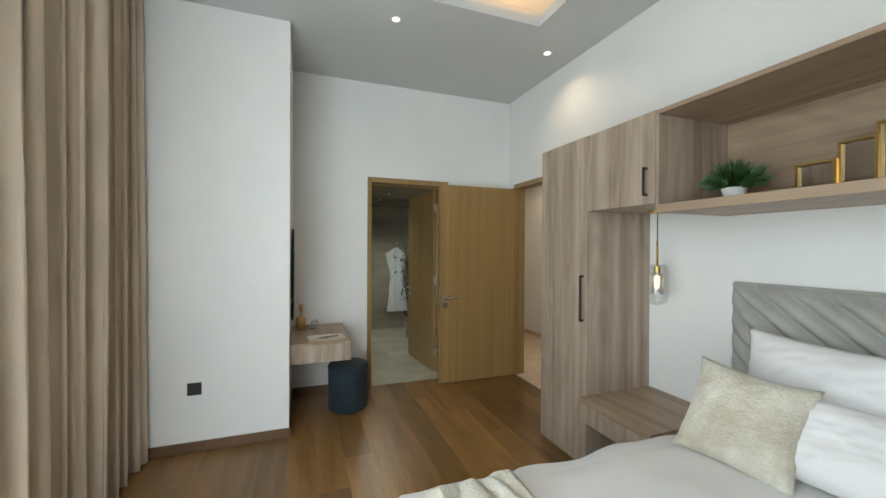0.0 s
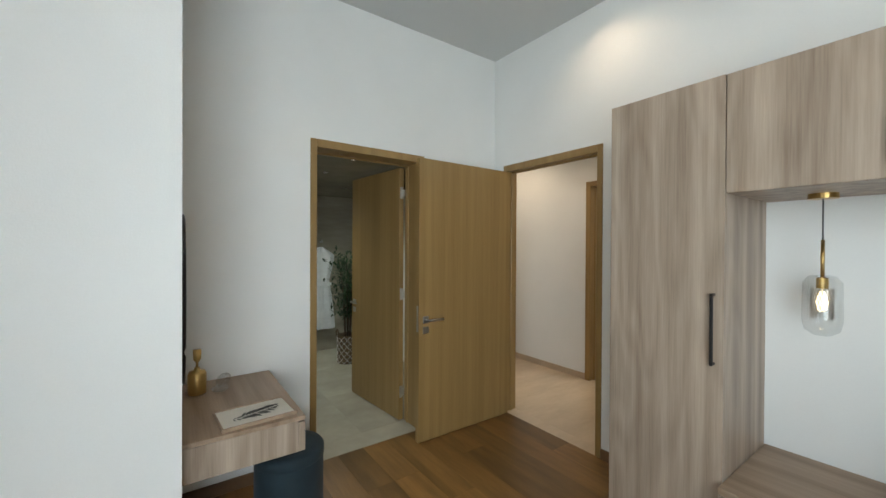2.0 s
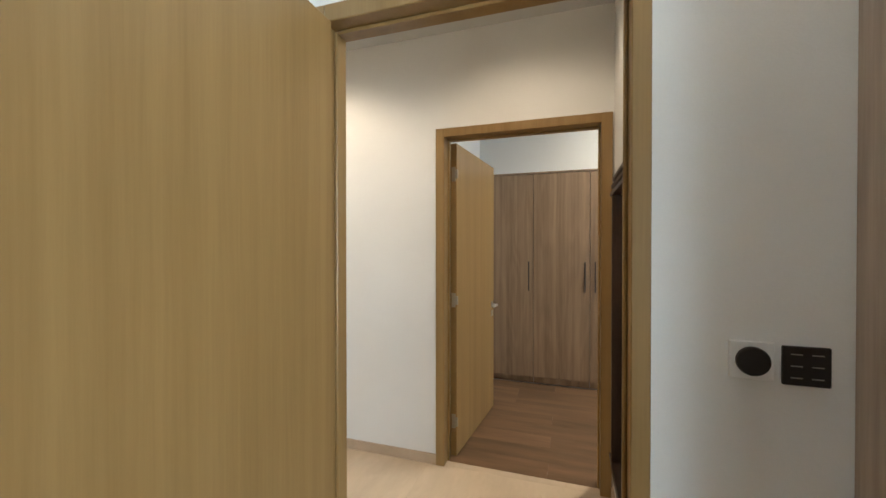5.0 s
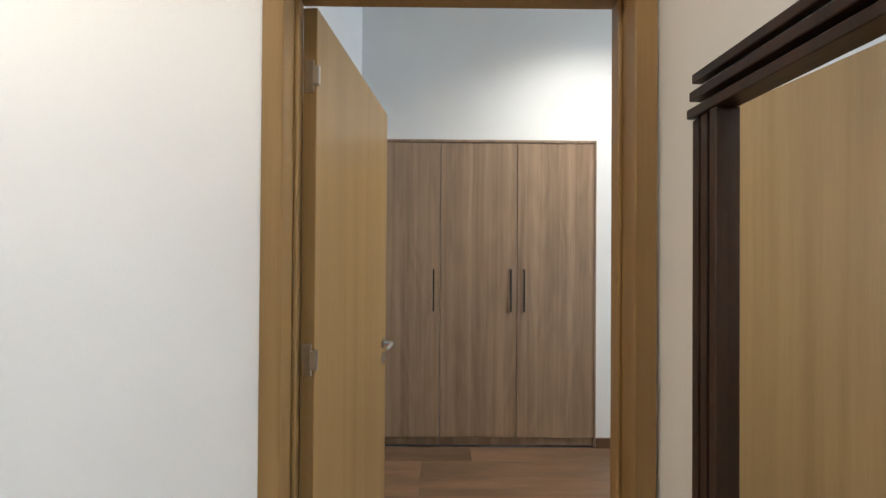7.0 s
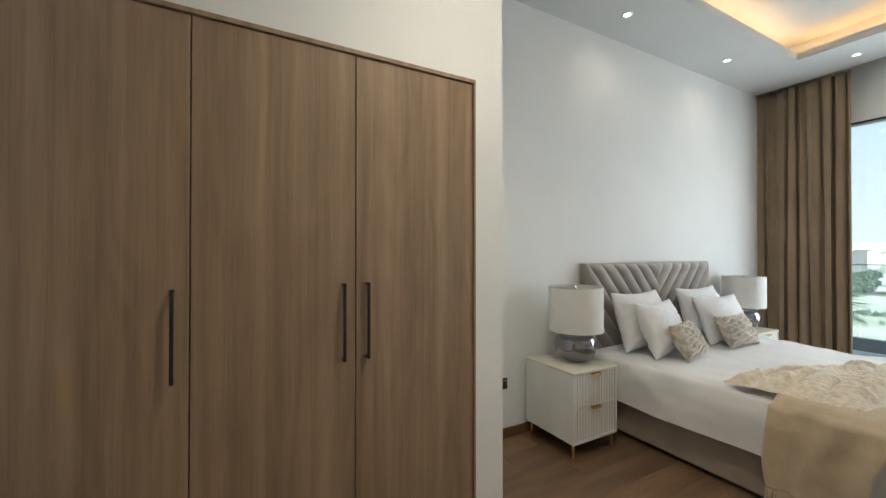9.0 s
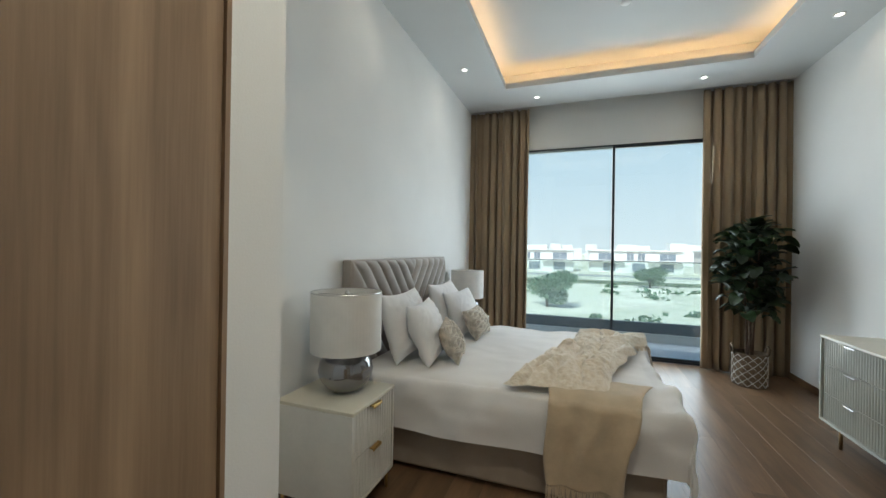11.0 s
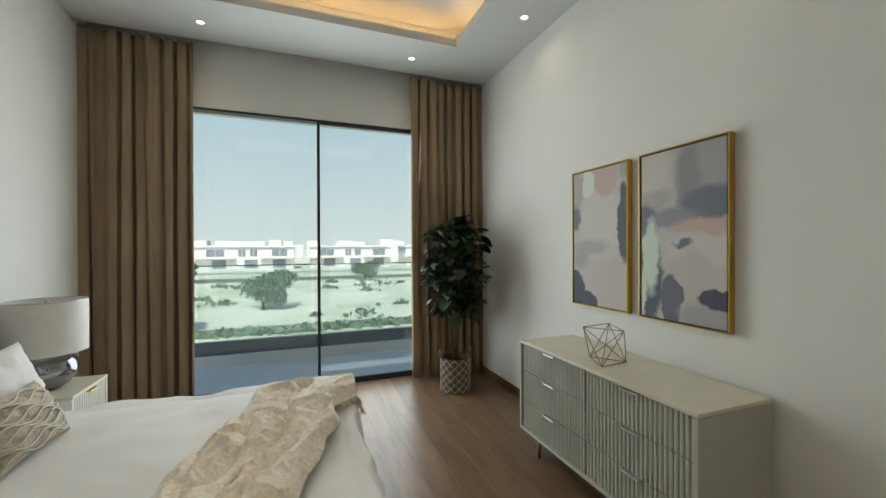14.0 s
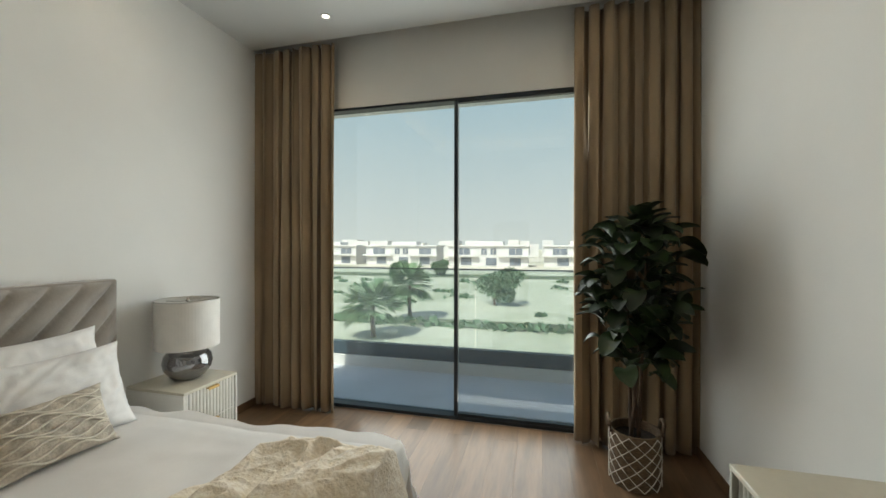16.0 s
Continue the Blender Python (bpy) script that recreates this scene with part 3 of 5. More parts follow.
part("sash_rail", boxes([(3.29, 4.745, -2.20, -2.165, 2.838, 2.858), (3.29, 4.745, -2.20, -2.165, 0.03, 0.055)]), M_ALU, w1)
for r in ((3.29, 4.745, -2.185, -2.179), (4.785, 6.41, -2.235, -2.229)):
    pane = part("pane", box(*r, 0.03, 2.858), M_PANE, w1, "lightly tinted glass pane")
    pane.visible_shadow = False
w2 = new("window_2")
tagged(w2, "tall window behind the bedroom curtain", "window", kind="structure")
part("window_frame", boxes([(-1.2, -1.12, -0.9, 2.9, 2.84, 2.9), (-1.2, -1.12, -0.9, 2.9, 0.0, 0.05), (-1.2, -1.12, -0.9, -0.85, 0.05, 2.84), (-1.2, -1.12, 2.85, 2.9, 0.05, 2.84)]), M_ALU, w2)
pane = part("pane", box(-1.165, -1.159, -0.85, 2.85, 0.05, 2.84), M_PANE, w2)
pane.visible_shadow = False

structure(part("balcony_floor", boxes([(2.0, 7.6, -3.40, -2.4, -0.25, -0.02)]), M_CONC))
bal = thing("balcony_balustrade", (4.8, -3.4, -0.02), "glass balustrade in a dark channel on a white kerb", "balustrade")
part("kerb", box(-2.8, 2.8, -0.15, 0.0, -0.25, 0.14, 0.005), M_HOUSE, bal)
part("channel", box(-2.8, 2.8, -0.12, -0.03, 0.14, 0.31, 0.005), M_BAND, bal, "dark metal channel")
part("top_rail", box(-2.8, 2.8, -0.092, -0.065, 1.285, 1.298), M_ALU, bal)
for i in range(4):
    g = part("glass_panel", box(-2.8 + 1.4 * i + 0.006, -2.8 + 1.4 * (i + 1) - 0.006, -0.084, -0.073, 0.31, 1.285), M_BALG, bal)
    g.visible_shadow = False

GZ = -4.0
structure(part("ground", box(-900, 900, -900, 300, GZ - 0.5, GZ), M_SAND))
structure(part("lawn_strip", box(-90, 120, -27.0, -24.5, GZ, GZ + 0.05), M_GRASS))
structure(part("lawn_far", box(-90, 140, -74, -66, GZ, GZ + 0.05), M_GRASS))
structure(part("road", box(-150, 200, -93, -86, GZ, GZ + 0.03), M_ROAD))


def villa(x, y):
    v = thing("villa", (x, y, GZ), "white two-storey villa with dark windows in the haze", "house", "villas beyond the open ground")
    part("wall", boxes([(-11, 11, -9, 0, 0, 5.6), (-11.5, -3, 0, 1.2, 2.8, 3.3), (2.5, 11.5, 0, 1.2, 2.8, 3.3)]), M_HOUSE, v)
    part("roof", boxes([(-11.4, 11.4, -9.4, 0.5, 5.6, 6.0), (-4, 4, -8, -3, 6.0, 7.1)], 0.05), M_HOUSE, v)
    for wx, ww in ((-7.6, 3.6), (-1.6, 1.6), (1.0, 1.6), (6.8, 3.8)):
        f = part("window", boxes([(wx - ww / 2, wx + ww / 2, 0.0, 0.06, 3.3, 5.1)]), M_HWIN, v)
        part("frame", boxes([(wx - 0.05, wx + 0.05, 0.06, 0.12, 3.3, 5.1), (wx - ww / 2 - 0.1, wx + ww / 2 + 0.1, 0.0, 0.15, 5.1, 5.2)]), M_HOUSE, f)
    for wx in (-7.5, -1.0, 6.0):
        part("window", box(wx - 1.5, wx + 1.5, 0.0, 0.06, 0.4, 2.5), M_HWIN, v)
    return v


v0 = villa(17.8, -104)
for i in (-4, -3, -2, -1, 1, 2, 3, 4):
    copy_thing(v0, pose(17.8 + 26.1 * i, -104 - (i % 3) * 1.5, GZ))
bd = bpy.data.materials.new("haze_sky")
bd.use_nodes = True
bt_ = bd.node_tree
bt_.nodes.remove(bt_.nodes["Principled BSDF"])
em = bt_.nodes.new("ShaderNodeEmission")
co_ = bt_.nodes.new("ShaderNodeTexCoord")
sp_ = bt_.nodes.new("ShaderNodeSeparateXYZ")
mr_ = bt_.nodes.new("ShaderNodeMapRange")
mr_.inputs[2].default_value = 330.0
rp_ = bt_.nodes.new("ShaderNodeValToRGB")
rp_.color_ramp.elements[0].color = (0.74, 0.74, 0.72, 1)
rp_.color_ramp.elements[1].color = (0.40, 0.53, 0.62, 1)
bt_.links.new(co_.outputs["Object"], sp_.inputs[0])
bt_.links.new(sp_.outputs[2], mr_.inputs[0])
bt_.links.new(mr_.outputs[0], rp_.inputs[0])
bt_.links.new(rp_.outputs[0], em.inputs[0])
bt_.links.new(em.outputs[0], bt_.nodes["Material Output"].inputs[0])
bm = bmesh.new()
arc = [(800 * math.cos(radians(a)), 800 * math.sin(radians(a))) for a in range(180, 361, 6)]
lo_ = [bm.verts.new((x, y, GZ)) for x, y in arc]
hi_ = [bm.verts.new((x, y, 420)) for x, y in arc]
for i in range(len(arc) - 1):
    bm.faces.new((lo_[i], lo_[i + 1], hi_[i + 1], hi_[i]))
structure(part("backdrop", bm, bd))
far = random.Random(5)
bm = bmesh.new()
for i in range(60):
    x = -170 + 7 * i + far.uniform(-3, 3)
    h, w, y = far.uniform(4.5, 9.5), far.uniform(5, 11), far.uniform(-230, -150)
    box(x - w / 2, x + w / 2, y - 8, y, GZ, GZ + h, bm=bm)
tagged(part("far_buildings", bm, M_HOUSE), "pale low buildings far off in the haze", "buildings", kind="stuff")


def leaf_cloud(rng, n, centre, rx, rz, size):
    """Many small leaves filling an uneven crown."""
    vs, fs = [], []
    lumps = [(Vector((rng.uniform(-0.6, 0.6), rng.uniform(-0.6, 0.6), rng.uniform(-0.55, 0.6))), rng.uniform(0.35, 0.6)) for _ in range(9)]
    for i in range(n):
        c, r = rng.choice(lumps)
        d = Vector((rng.gauss(0, 1), rng.gauss(0, 1), rng.gauss(0, 1))).normalized() * r * rng.uniform(0.5, 1.05)
        p = Vector(centre) + Vector(((c + d).x * rx, (c + d).y * rx, (c + d).z * rz))
        a = Vector((rng.gauss(0, 1), rng.gauss(0, 1), rng.gauss(0, 1))).normalized()
        b = a.orthogonal().normalized()
        s = size * rng.uniform(0.6, 1.3)
        k0 = len(vs)
        vs += [p - a * s, p + b * s * 0.45, p + a * s, p - b * s * 0.45]
        fs.append((k0, k0 + 1, k0 + 2, k0 + 3))
    bm = bmesh.new()
    me = bpy.data.meshes.new("tmp")
    me.from_pydata([tuple(v) for v in vs], [], fs)
    bm.from_mesh(me)
    bpy.data.meshes.remove(me)
    return bm


def broad_tree(x, y, h, r, seed):
    rng = random.Random(seed)
    t = thing("tree", (x, y, GZ), "bushy green tree on sandy ground", "tree")
    tr = tube([(0, 0, 0), (0.05, 0, h * 0.25), (0, 0.05, h * 0.5)], 0.16, 8, r_end=0.09)
    for i in range(5):
        a = i * 1.26
        tube([(0, 0, h * 0.3), (r * 0.5 * math.cos(a), r * 0.5 * math.sin(a), h * 0.6)], 0.07, 6, bm=tr, r_end=0.03)
    part("trunk", tr, M_BARK, t, smooth=True)
    part("crown", leaf_cloud(rng, 2600, (0, 0, h * 0.52), r, h * 0.5, 0.22), M_TREE, t)


def palm(x, y, h, r, seed):
    rng = random.Random(seed)
    t = thing("palm_tree", (x, y, GZ), "young fan palm on the lawn outside", "palm tree")
    part("trunk", tube([(0, 0, 0), (0.05, 0, h * 0.4), (0.0, 0.05, h * 0.8)], 0.17, 10, r_end=0.12), M_BARK, t, smooth=True)
    bm = bmesh.new()
    for i in range(34):
        az, el = rng.uniform(0, 6.283), rng.uniform(-0.6, 1.25)
        d = Vector((math.cos(az) * math.cos(el), math.sin(az) * math.cos(el), math.sin(el)))
        side = d.cross(Vector((0, 0, 1))).normalized()
        base = Vector((0, 0, h * 0.8)) + d * r * 0.35
        tube([(0, 0, h * 0.8), tuple(base)], 0.02, 4, bm=bm)
        for q in range(17):
            f = (q - 8) / 8
            e = (d * math.cos(f * 1.2) + side * math.sin(f * 1.2)).normalized()
            tip = base + e * r * 0.65 - Vector((0, 0, 0.25 * r * rng.uniform(0.3, 1) * (abs(f) + 0.3)))
            w = d.cross(e).normalized() if abs(f) > 0.05 else side
            n_ = e.cross(Vector((0, 0, 1)))
            n_ = n_.normalized() * 0.035 * r if n_.length > 0.01 else side * 0.03
            mid = base + (tip - base) * 0.5 + Vector((0, 0, 0.05))
            vs = [bm.verts.new(p) for p in (base, mid + n_, tip, mid - n_)]
            bm.faces.new(vs)
    part("crown", bm, M_PALM, t)


broad_tree(8.1, -35, 3.6, 2.7, 1)
broad_tree(30.5, -70, 3.0, 2.2, 2)
broad_tree(22.5, -70, 3.0, 2.0, 3)
broad_tree(-5, -62, 3.2, 2.4, 4)
palm(13.9, -20.5, 2.4, 2.2, 5)
palm(13.6, -26.5, 3.3, 2.2, 6)
rng = random.Random(12)
bm = bmesh.new()
for i in range(70):
    x, y = rng.uniform(-40, 70), rng.uniform(-62, -28)
    s = rng.uniform(0.2, 0.9)
    for q in range(26):
        p = Vector((x + rng.gauss(0, s), y + rng.gauss(0, s), GZ + abs(rng.gauss(0, s * 0.45))))
        a = Vector((rng.gauss(0, 1), rng.gauss(0, 1), rng.gauss(0, 1))).normalized() * 0.3
        b = a.orthogonal() * 0.6
        bm.faces.new([bm.verts.new(v) for v in (p - a, p + b, p + a, p - b)])
for i in range(1500):
    p = Vector((rng.uniform(-60, 90), rng.uniform(-24.8, -23.8), GZ + rng.uniform(0, 0.55)))
    a = Vector((rng.gauss(0, 1), rng.gauss(0, 1), rng.gauss(0, 1))).normalized() * 0.3
    b = a.orthogonal() * 0.6
    bm.faces.new([bm.verts.new(v) for v in (p - a, p + b, p + a, p - b)])
tagged(part("scrub", bm, M_TREE), "low green scrub scattered over pale sand", "scrub", kind="stuff")


# ---- things of the first bedroom ----
def bar_handle(parent, x, y, z0, z1, name="handle"):
    """A black bar pull on two posts, standing off a front that faces -x."""
    return part(name, boxes([(x - 0.034, x - 0.022, y - 0.006, y + 0.006, z0, z1), (x - 0.024, x, y - 0.006, y + 0.006, z0, z0 + 0.012), (x - 0.024, x, y - 0.006, y + 0.006, z1 - 0.012, z1)], 0.002),
                M_BLACK, parent, "matt black bar handle")


wr = thing("tall_cabinet", (2.2, 2.82, 0), "tall greyish wood cabinet beside the bedroom door", "cabinet")
part("body", boxes([(0.02, 0.57, -0.262, 0.262, 0.0, 2.268)], 0.002), M_LAM, wr)
d = part("door", box(0, 0.0185, -0.262, 0.262, 0.004, 2.268, 0.002), M_LAM, wr)
bar_handle(d, 0, -0.225, 1.0, 1.315)
uc = thing("wall_cabinet", (2.2, 2.292, 1.753), "upper wood cabinet over the bedside shelf", "cabinet")
part("body", boxes([(0.02, 0.568, -0.262, 0.262, 0, 0.512)], 0.002), M_LAM, uc)
d = part("door", box(0, 0.0185, -0.262, 0.262, 0.0, 0.512, 0.002), M_LAM, uc)
bar_handle(d, 0, -0.21, 0.045, 0.205)
sh = thing("wall_shelf", (2.2, 2.026, 1.70), "long open wood shelf above the bed", "shelf")
L = 2.25
part("bottom_board", box(0, 0.568, -L, 0, 0, 0.045, 0.002), M_LAMH, sh)
part("top_board", box(0, 0.568, -L, 0, 0.537, 0.562, 0.002), M_LAMH, sh)
part("side_panel", box(0.001, 0.568, -0.02, 0, 0.0455, 0.5365, 0.001), M_LAM, sh)
part("side_panel", box(0.001, 0.568, -L, -L + 0.02, 0.0455, 0.5365, 0.001), M_LAM, sh)
part("back_panel", box(0.55, 0.5675, -L + 0.02, -0.0205, 0.0455, 0.5365), M_LAMH, sh)
ns = thing("bedside_drawer", (2.14, 2.275, 0.34), "floating wood bedside drawer unit under the cabinet", "nightstand")
part("top", box(0, 0.628, -0.28, 0.28, 0.13, 0.16, 0.002), M_LAMH, ns)
part("body", box(0.02, 0.628, -0.28, 0.28, 0, 0.1295), M_LAM, ns)
part("drawer_front", box(0.002, 0.0195, -0.278, 0.278, 0.002, 0.126, 0.002), M_LAM, ns)
part("side_panel", box(0.05, 0.628, -0.28, -0.262, -0.34, -0.0005), M_LAM, ns)
for y in (-0.15, -0.10):
    part("socket", lathe([(0.0, 0.163), (0.018, 0.163), (0.02, 0.1605)], 16), M_BLACK, ns, at=(0.53, y - 0.1, 0))

# bed with a slanted channel headboard
def channel_headboard(parent, w, z0, z1, depth, material, bands, lean, mirror, soft=0.5, pad=0.046):
    """Padded slanted channels: local y is the width, +x faces the wall."""
    part("headboard", box(pad - 0.011, depth, -w / 2, w / 2, z0, z1, 0.012, seg=2), material, parent)
    nu, nv = 280, 100

    def place(u, v):
        y, z = (u - 0.5) * (w - 0.012), z0 + 0.01 + v * (z1 - z0 - 0.02)
        s = (abs(y) if mirror else y) * bands / w * (2 if mirror else 1) - (z - z0) * lean
        c = abs(math.sin(math.pi * s)) ** soft
        e = min(1, min(u, 1 - u, v, 1 - v) * 22)
        return (pad - 0.009 - pad * c * e ** 0.5, y, z)
    part("channel_padding", sheet(nu, nv, place), material, parent, smooth=True)


bed = thing("double_bed", (1.70, 0.93, 0), "double bed with a grey channelled headboard and white bedding", "bed")

def bed_headboard(bed_ob, x, w, z0, z1, depth, material, bands, lean, mirror, shift=0.0, soft=0.5, pad=0.046):
    before = set(bpy.data.objects)
    channel_headboard(bed_ob, w, z0, z1, depth, material, bands, lean, mirror, soft, pad)
    for o in set(bpy.data.objects) - before:
        o.location.x += x
        o.location.y += shift


def duvet(x0, x1, y0, y1, top, low, foot_low, seed, material_crease=0.012):
    """Bedding lying over a mattress and hanging down on three sides; local metres."""
    hang, foot = top - low, top - foot_low
    W, Ln = (y1 - y0) + 2 * hang, (x1 - x0) + foot

    def place(u, v):
        a = u * Ln - foot          # along x from the foot
        b = v * W - hang
        x, z = x0 + a, top
        if a < 0:
            x, z = x0 - 0.10 * min(1, -a / 0.1) ** 0.5 * 0.6, top + a
        y = y0 + b
        if b < 0:
            y, z = y0 - 0.05 * min(1, -b / 0.1) ** 0.5, min(z, top + b)
        elif b > y1 - y0:
            q = b - (y1 - y0)
            y, z = y1 + 0.05 * min(1, q / 0.1) ** 0.5, min(z, top - q)
        n = noise.noise(Vector((a * 1.6 + seed, b * 1.6, 0))) * 0.6 + noise.noise(Vector((a * 4.5 + seed, b * 4.5, 2))) * 0.4 + (0.5 - abs(noise.noise(Vector((a * 3.2 + seed, b * 5.5, 9))))) * 0.45
        edge = 1.0 if (a < 0 or b < 0 or b > y1 - y0) else 0.55
        f = material_crease * 2 * n * edge
        if a < 0:
            x -= abs(f) * 2 + 0.02 * math.sin(b * 9 + seed) * min(1, -a / 0.2)
        if b < 0:
            y -= f * 1.6 + 0.014 * math.sin(a * 8 + seed) * min(1, -b / 0.2)
        if b > y1 - y0:
            y += f * 1.6 + 0.014 * math.sin(a * 8 + seed) * min(1, (b - y1 + y0) / 0.2)
        lift = 0.012 * max(0, noise.noise(Vector((a * 2.1 + seed, b * 0.9, 7)))) if (a < 0 or b < 0 or b > y1 - y0) else 0
        drop = 0
        if a >= 0 and 0 <= b <= y1 - y0:
            m = min(a, b, y1 - y0 - b)
            drop = 0.03 * max(0, 1 - m / 0.12) ** 2
        return (x, y, z + f + lift - drop)
    return sheet(90, 100, place)


part("base", box(-0.90, 0.95, -0.86, 0.86, 0.05, 0.36, 0.02, seg=2), M_BASE2, bed)
part("mattress", box(-0.92, 0.95, -0.84, 0.84, 0.36, 0.56, 0.05, seg=3), M_SHEET, bed)
bed_headboard(bed, 0.975, 2.08, 0.1, 1.315, 0.09, M_HB1, 7, 8.5, True, soft=0.5, pad=0.075)
for sx in (-0.8, 0.85):
    for sy in (-0.75, 0.75):
        part("leg", box(sx - 0.03, sx + 0.03, sy - 0.03, sy + 0.03, 0, 0.05), M_BLACK, bed)
quilt = duvet(-0.95, 0.94, -0.86, 0.86, 0.60, 0.28, 0.25, 3.0, 0.017)
tagged(part("duvet", quilt, M_SHEET, smooth=True, at=(1.70, 0.93, 0)), "white cotton duvet spread over the first bed", "duvet")


def cushion(name, x, y, z, w, h, d, tilt, turn, material, label, category, group="", seed=0.0, crease=0.016, roll=0):
    ob = part(name, pillow_mesh(w, h, d, seed=seed, crease=crease), material, smooth=True)
    ob.matrix_world = pose(x, y, z, 0, 0, turn) @ pose(0, 0, 0, -tilt, 0, 0) @ pose(0, 0, 0, 0, roll, 0)
    return tagged(ob, label, category, group)


cushion("pillow", 2.42, 1.38, 0.62, 0.80, 0.50, 0.20, 18, -90, M_PILLOW, "white cotton pillow leaning on the grey headboard", "pillow", "pillows on the first bed", 1)
cushion("pillow", 2.42, 0.45, 0.62, 0.80, 0.50, 0.20, 18, -90, M_PILLOW, "white cotton pillow leaning on the grey headboard", "pillow", "pillows on the first bed", 2)
cushion("pillow", 2.16, 1.22, 0.605, 0.66, 0.37, 0.18, 34, -88, M_PILLOW, "white cotton pillow propped in front of another", "pillow", "pillows on the first bed", 3)
cushion("fur_cushion", 2.02, 1.53, 0.59, 0.43, 0.44, 0.17, 30, -74, M_FUR, "cream faux fur cushion on the white bed", "cushion", seed=4, crease=0.016, roll=6)


def throw_roll(u, v):
    x = 0.80 + 0.36 * u + 0.03 * noise.noise(Vector((u * 3, v * 6, 1)))
    y = 1.785 - v * 1.45 + 0.03 * noise.noise(Vector((u * 4, v * 3, 2)))
    folds = abs(math.sin(u * 11 + 2 * noise.noise(Vector((u * 2, v * 4, 4))))) ** 0.7
    edge = min(1, min(u, 1 - u, v * 2, (1 - v) * 2) * 10)
    return (x, y, 0.622 + edge * (0.012 + 0.035 * folds))


tagged(part("cream_throw", sheet(50, 90, throw_roll), M_FUR, smooth=True), "cream throw folded across the foot of the bed", "throw")

# hanging lamp beside the bed
pl = thing("pendant_lamp", (2.55, 2.31, 1.753), "small glass pendant lamp with a brass cap", "pendant lamp")
part("ceiling_cap", lathe([(0, 0), (0.05, 0), (0.05, -0.022), (0.0, -0.023)], 24), M_BRASS, pl, smooth=False)
part("cord", tube([(0, 0, -0.02), (0, 0, -0.2)], 0.003), M_BLACK, pl)
part("stem", tube([(0, 0, -0.2), (0, 0, -0.37)], 0.007), M_BRASS, pl, smooth=True)
part("holder", lathe([(0, -0.36), (0.02, -0.365), (0.02, -0.41), (0.0, -0.411)], 16), M_BRASS, pl)
bm = bmesh.new()
for i in range(18):
    a = i * math.pi / 9
    for s in (1, -1):
        tube([(0.036 * math.cos(a + s * q * 0.28), 0.036 * math.sin(a + s * q * 0.28), -0.41 - 0.13 * q / 4) for q in range(5)], 0.0019, 4, bm=bm)
part("mesh_sleeve", bm, M_STEEL, pl, "perforated metal sleeve round the bulb")
part("bulb", lathe([(0, -0.42), (0.014, -0.43), (0.02, -0.47), (0.014, -0.505), (0, -0.515)], 16), M_BULB, pl, smooth=True)
gl = part("glass", lathe([(0.02, -0.352), (0.045, -0.358), (0.064, -0.385), (0.066, -0.55), (0.058, -0.59), (0.03, -0.612), (0.0, -0.614)], 32), M_CGLASS, pl, "clear glass capsule", smooth=True)
gl.visible_shadow = False

# shelf things
pot = thing("shelf_plant", (2.44, 1.77, 1.745), "small bushy grass plant in a white pot", "potted plant")
part("pot", lathe([(0, 0), (0.04, 0), (0.056, 0.062), (0.058, 0.068), (0.05, 0.068), (0.045, 0.055), (0.0, 0.055)], 28), M_WHITEP, pot, smooth=True)
rng = random.Random(3)
bm = bmesh.new()
for i in range(560):
    az, el = rng.uniform(0, 6.283), rng.uniform(0.25, 1.56)
    d = Vector((math.cos(az) * math.cos(el), math.sin(az) * math.cos(el), math.sin(el)))
    ln = rng.uniform(0.11, 0.175)
    p0 = Vector((rng.gauss(0, 0.02), rng.gauss(0, 0.02), 0.06))
    side = d.cross(Vector((0, 0, 1))).normalized() * 0.003
    tip = p0 + d * ln - Vector((0, 0, 0.03 * math.cos(el)))
    mid = p0 + d * ln * 0.6 + Vector((0, 0, 0.01))
    bm.faces.new([bm.verts.new(v) for v in (p0 - side * 0.6, p0 + side * 0.6, mid + side, tip, mid - side)])
part("grass", bm, M_GRASSP, pot, "dense green blades")
for y, w, h in ((1.50, 0.155, 0.155), (1.36, 0.13, 0.225), (1.22, 0.17, 0.275)):
    f = thing("photo_frame", (2.55, y, 1.745), "open brass picture frame standing on the shelf", "photo frame", "brass frames on the shelf", turn=-4)
    t, dp = 0.012, 0.03
    part("frame", boxes([(0, dp, -w / 2, -w / 2 + t, 0, h), (0, dp, w / 2 - t, w / 2, 0, h), (0, dp, -w / 2 + t, w / 2 - t, h - t, h), (0, dp, -w / 2 + t, w / 2 - t, 0, t)], 0.001), M_BRASS, f)
    part("glass", box(0.012, 0.016, -w / 2 + t, w / 2 - t, t, h - t), M_CGLASS, f)

# dressing table in the niche
dk = thing("dressing_table", (0.292, 3.786, 0.542), "floating wood dressing table with a drawer", "dressing table")
part("top", box(0, 0.488, 0, 0.812, 0.145, 0.165, 0.002), M_LAMH, dk)
part("body", box(0, 0.455, 0.016, 0.81, 0, 0.1445), M_LAM, dk)
part("side_panel", box(0, 0.455, 0.0, 0.0155, 0.0, 0.1445, 0.001), M_LAM, dk)
part("drawer_front", box(0.4555, 0.487, 0.0, 0.81, 0.0, 0.138, 0.002), M_LAM, dk)
mr = thing("wall_mirror", (0.291, 4.22, 1.25), "slim oval mirror with a black rim", "mirror")
bm = bmesh.new()
rim = [(0.012, 0.21 * math.cos(2 * math.pi * i / 48), 0.41 * math.sin(2 * math.pi * i / 48)) for i in range(49)]
tube(rim, 0.011, 8, bm=bm)
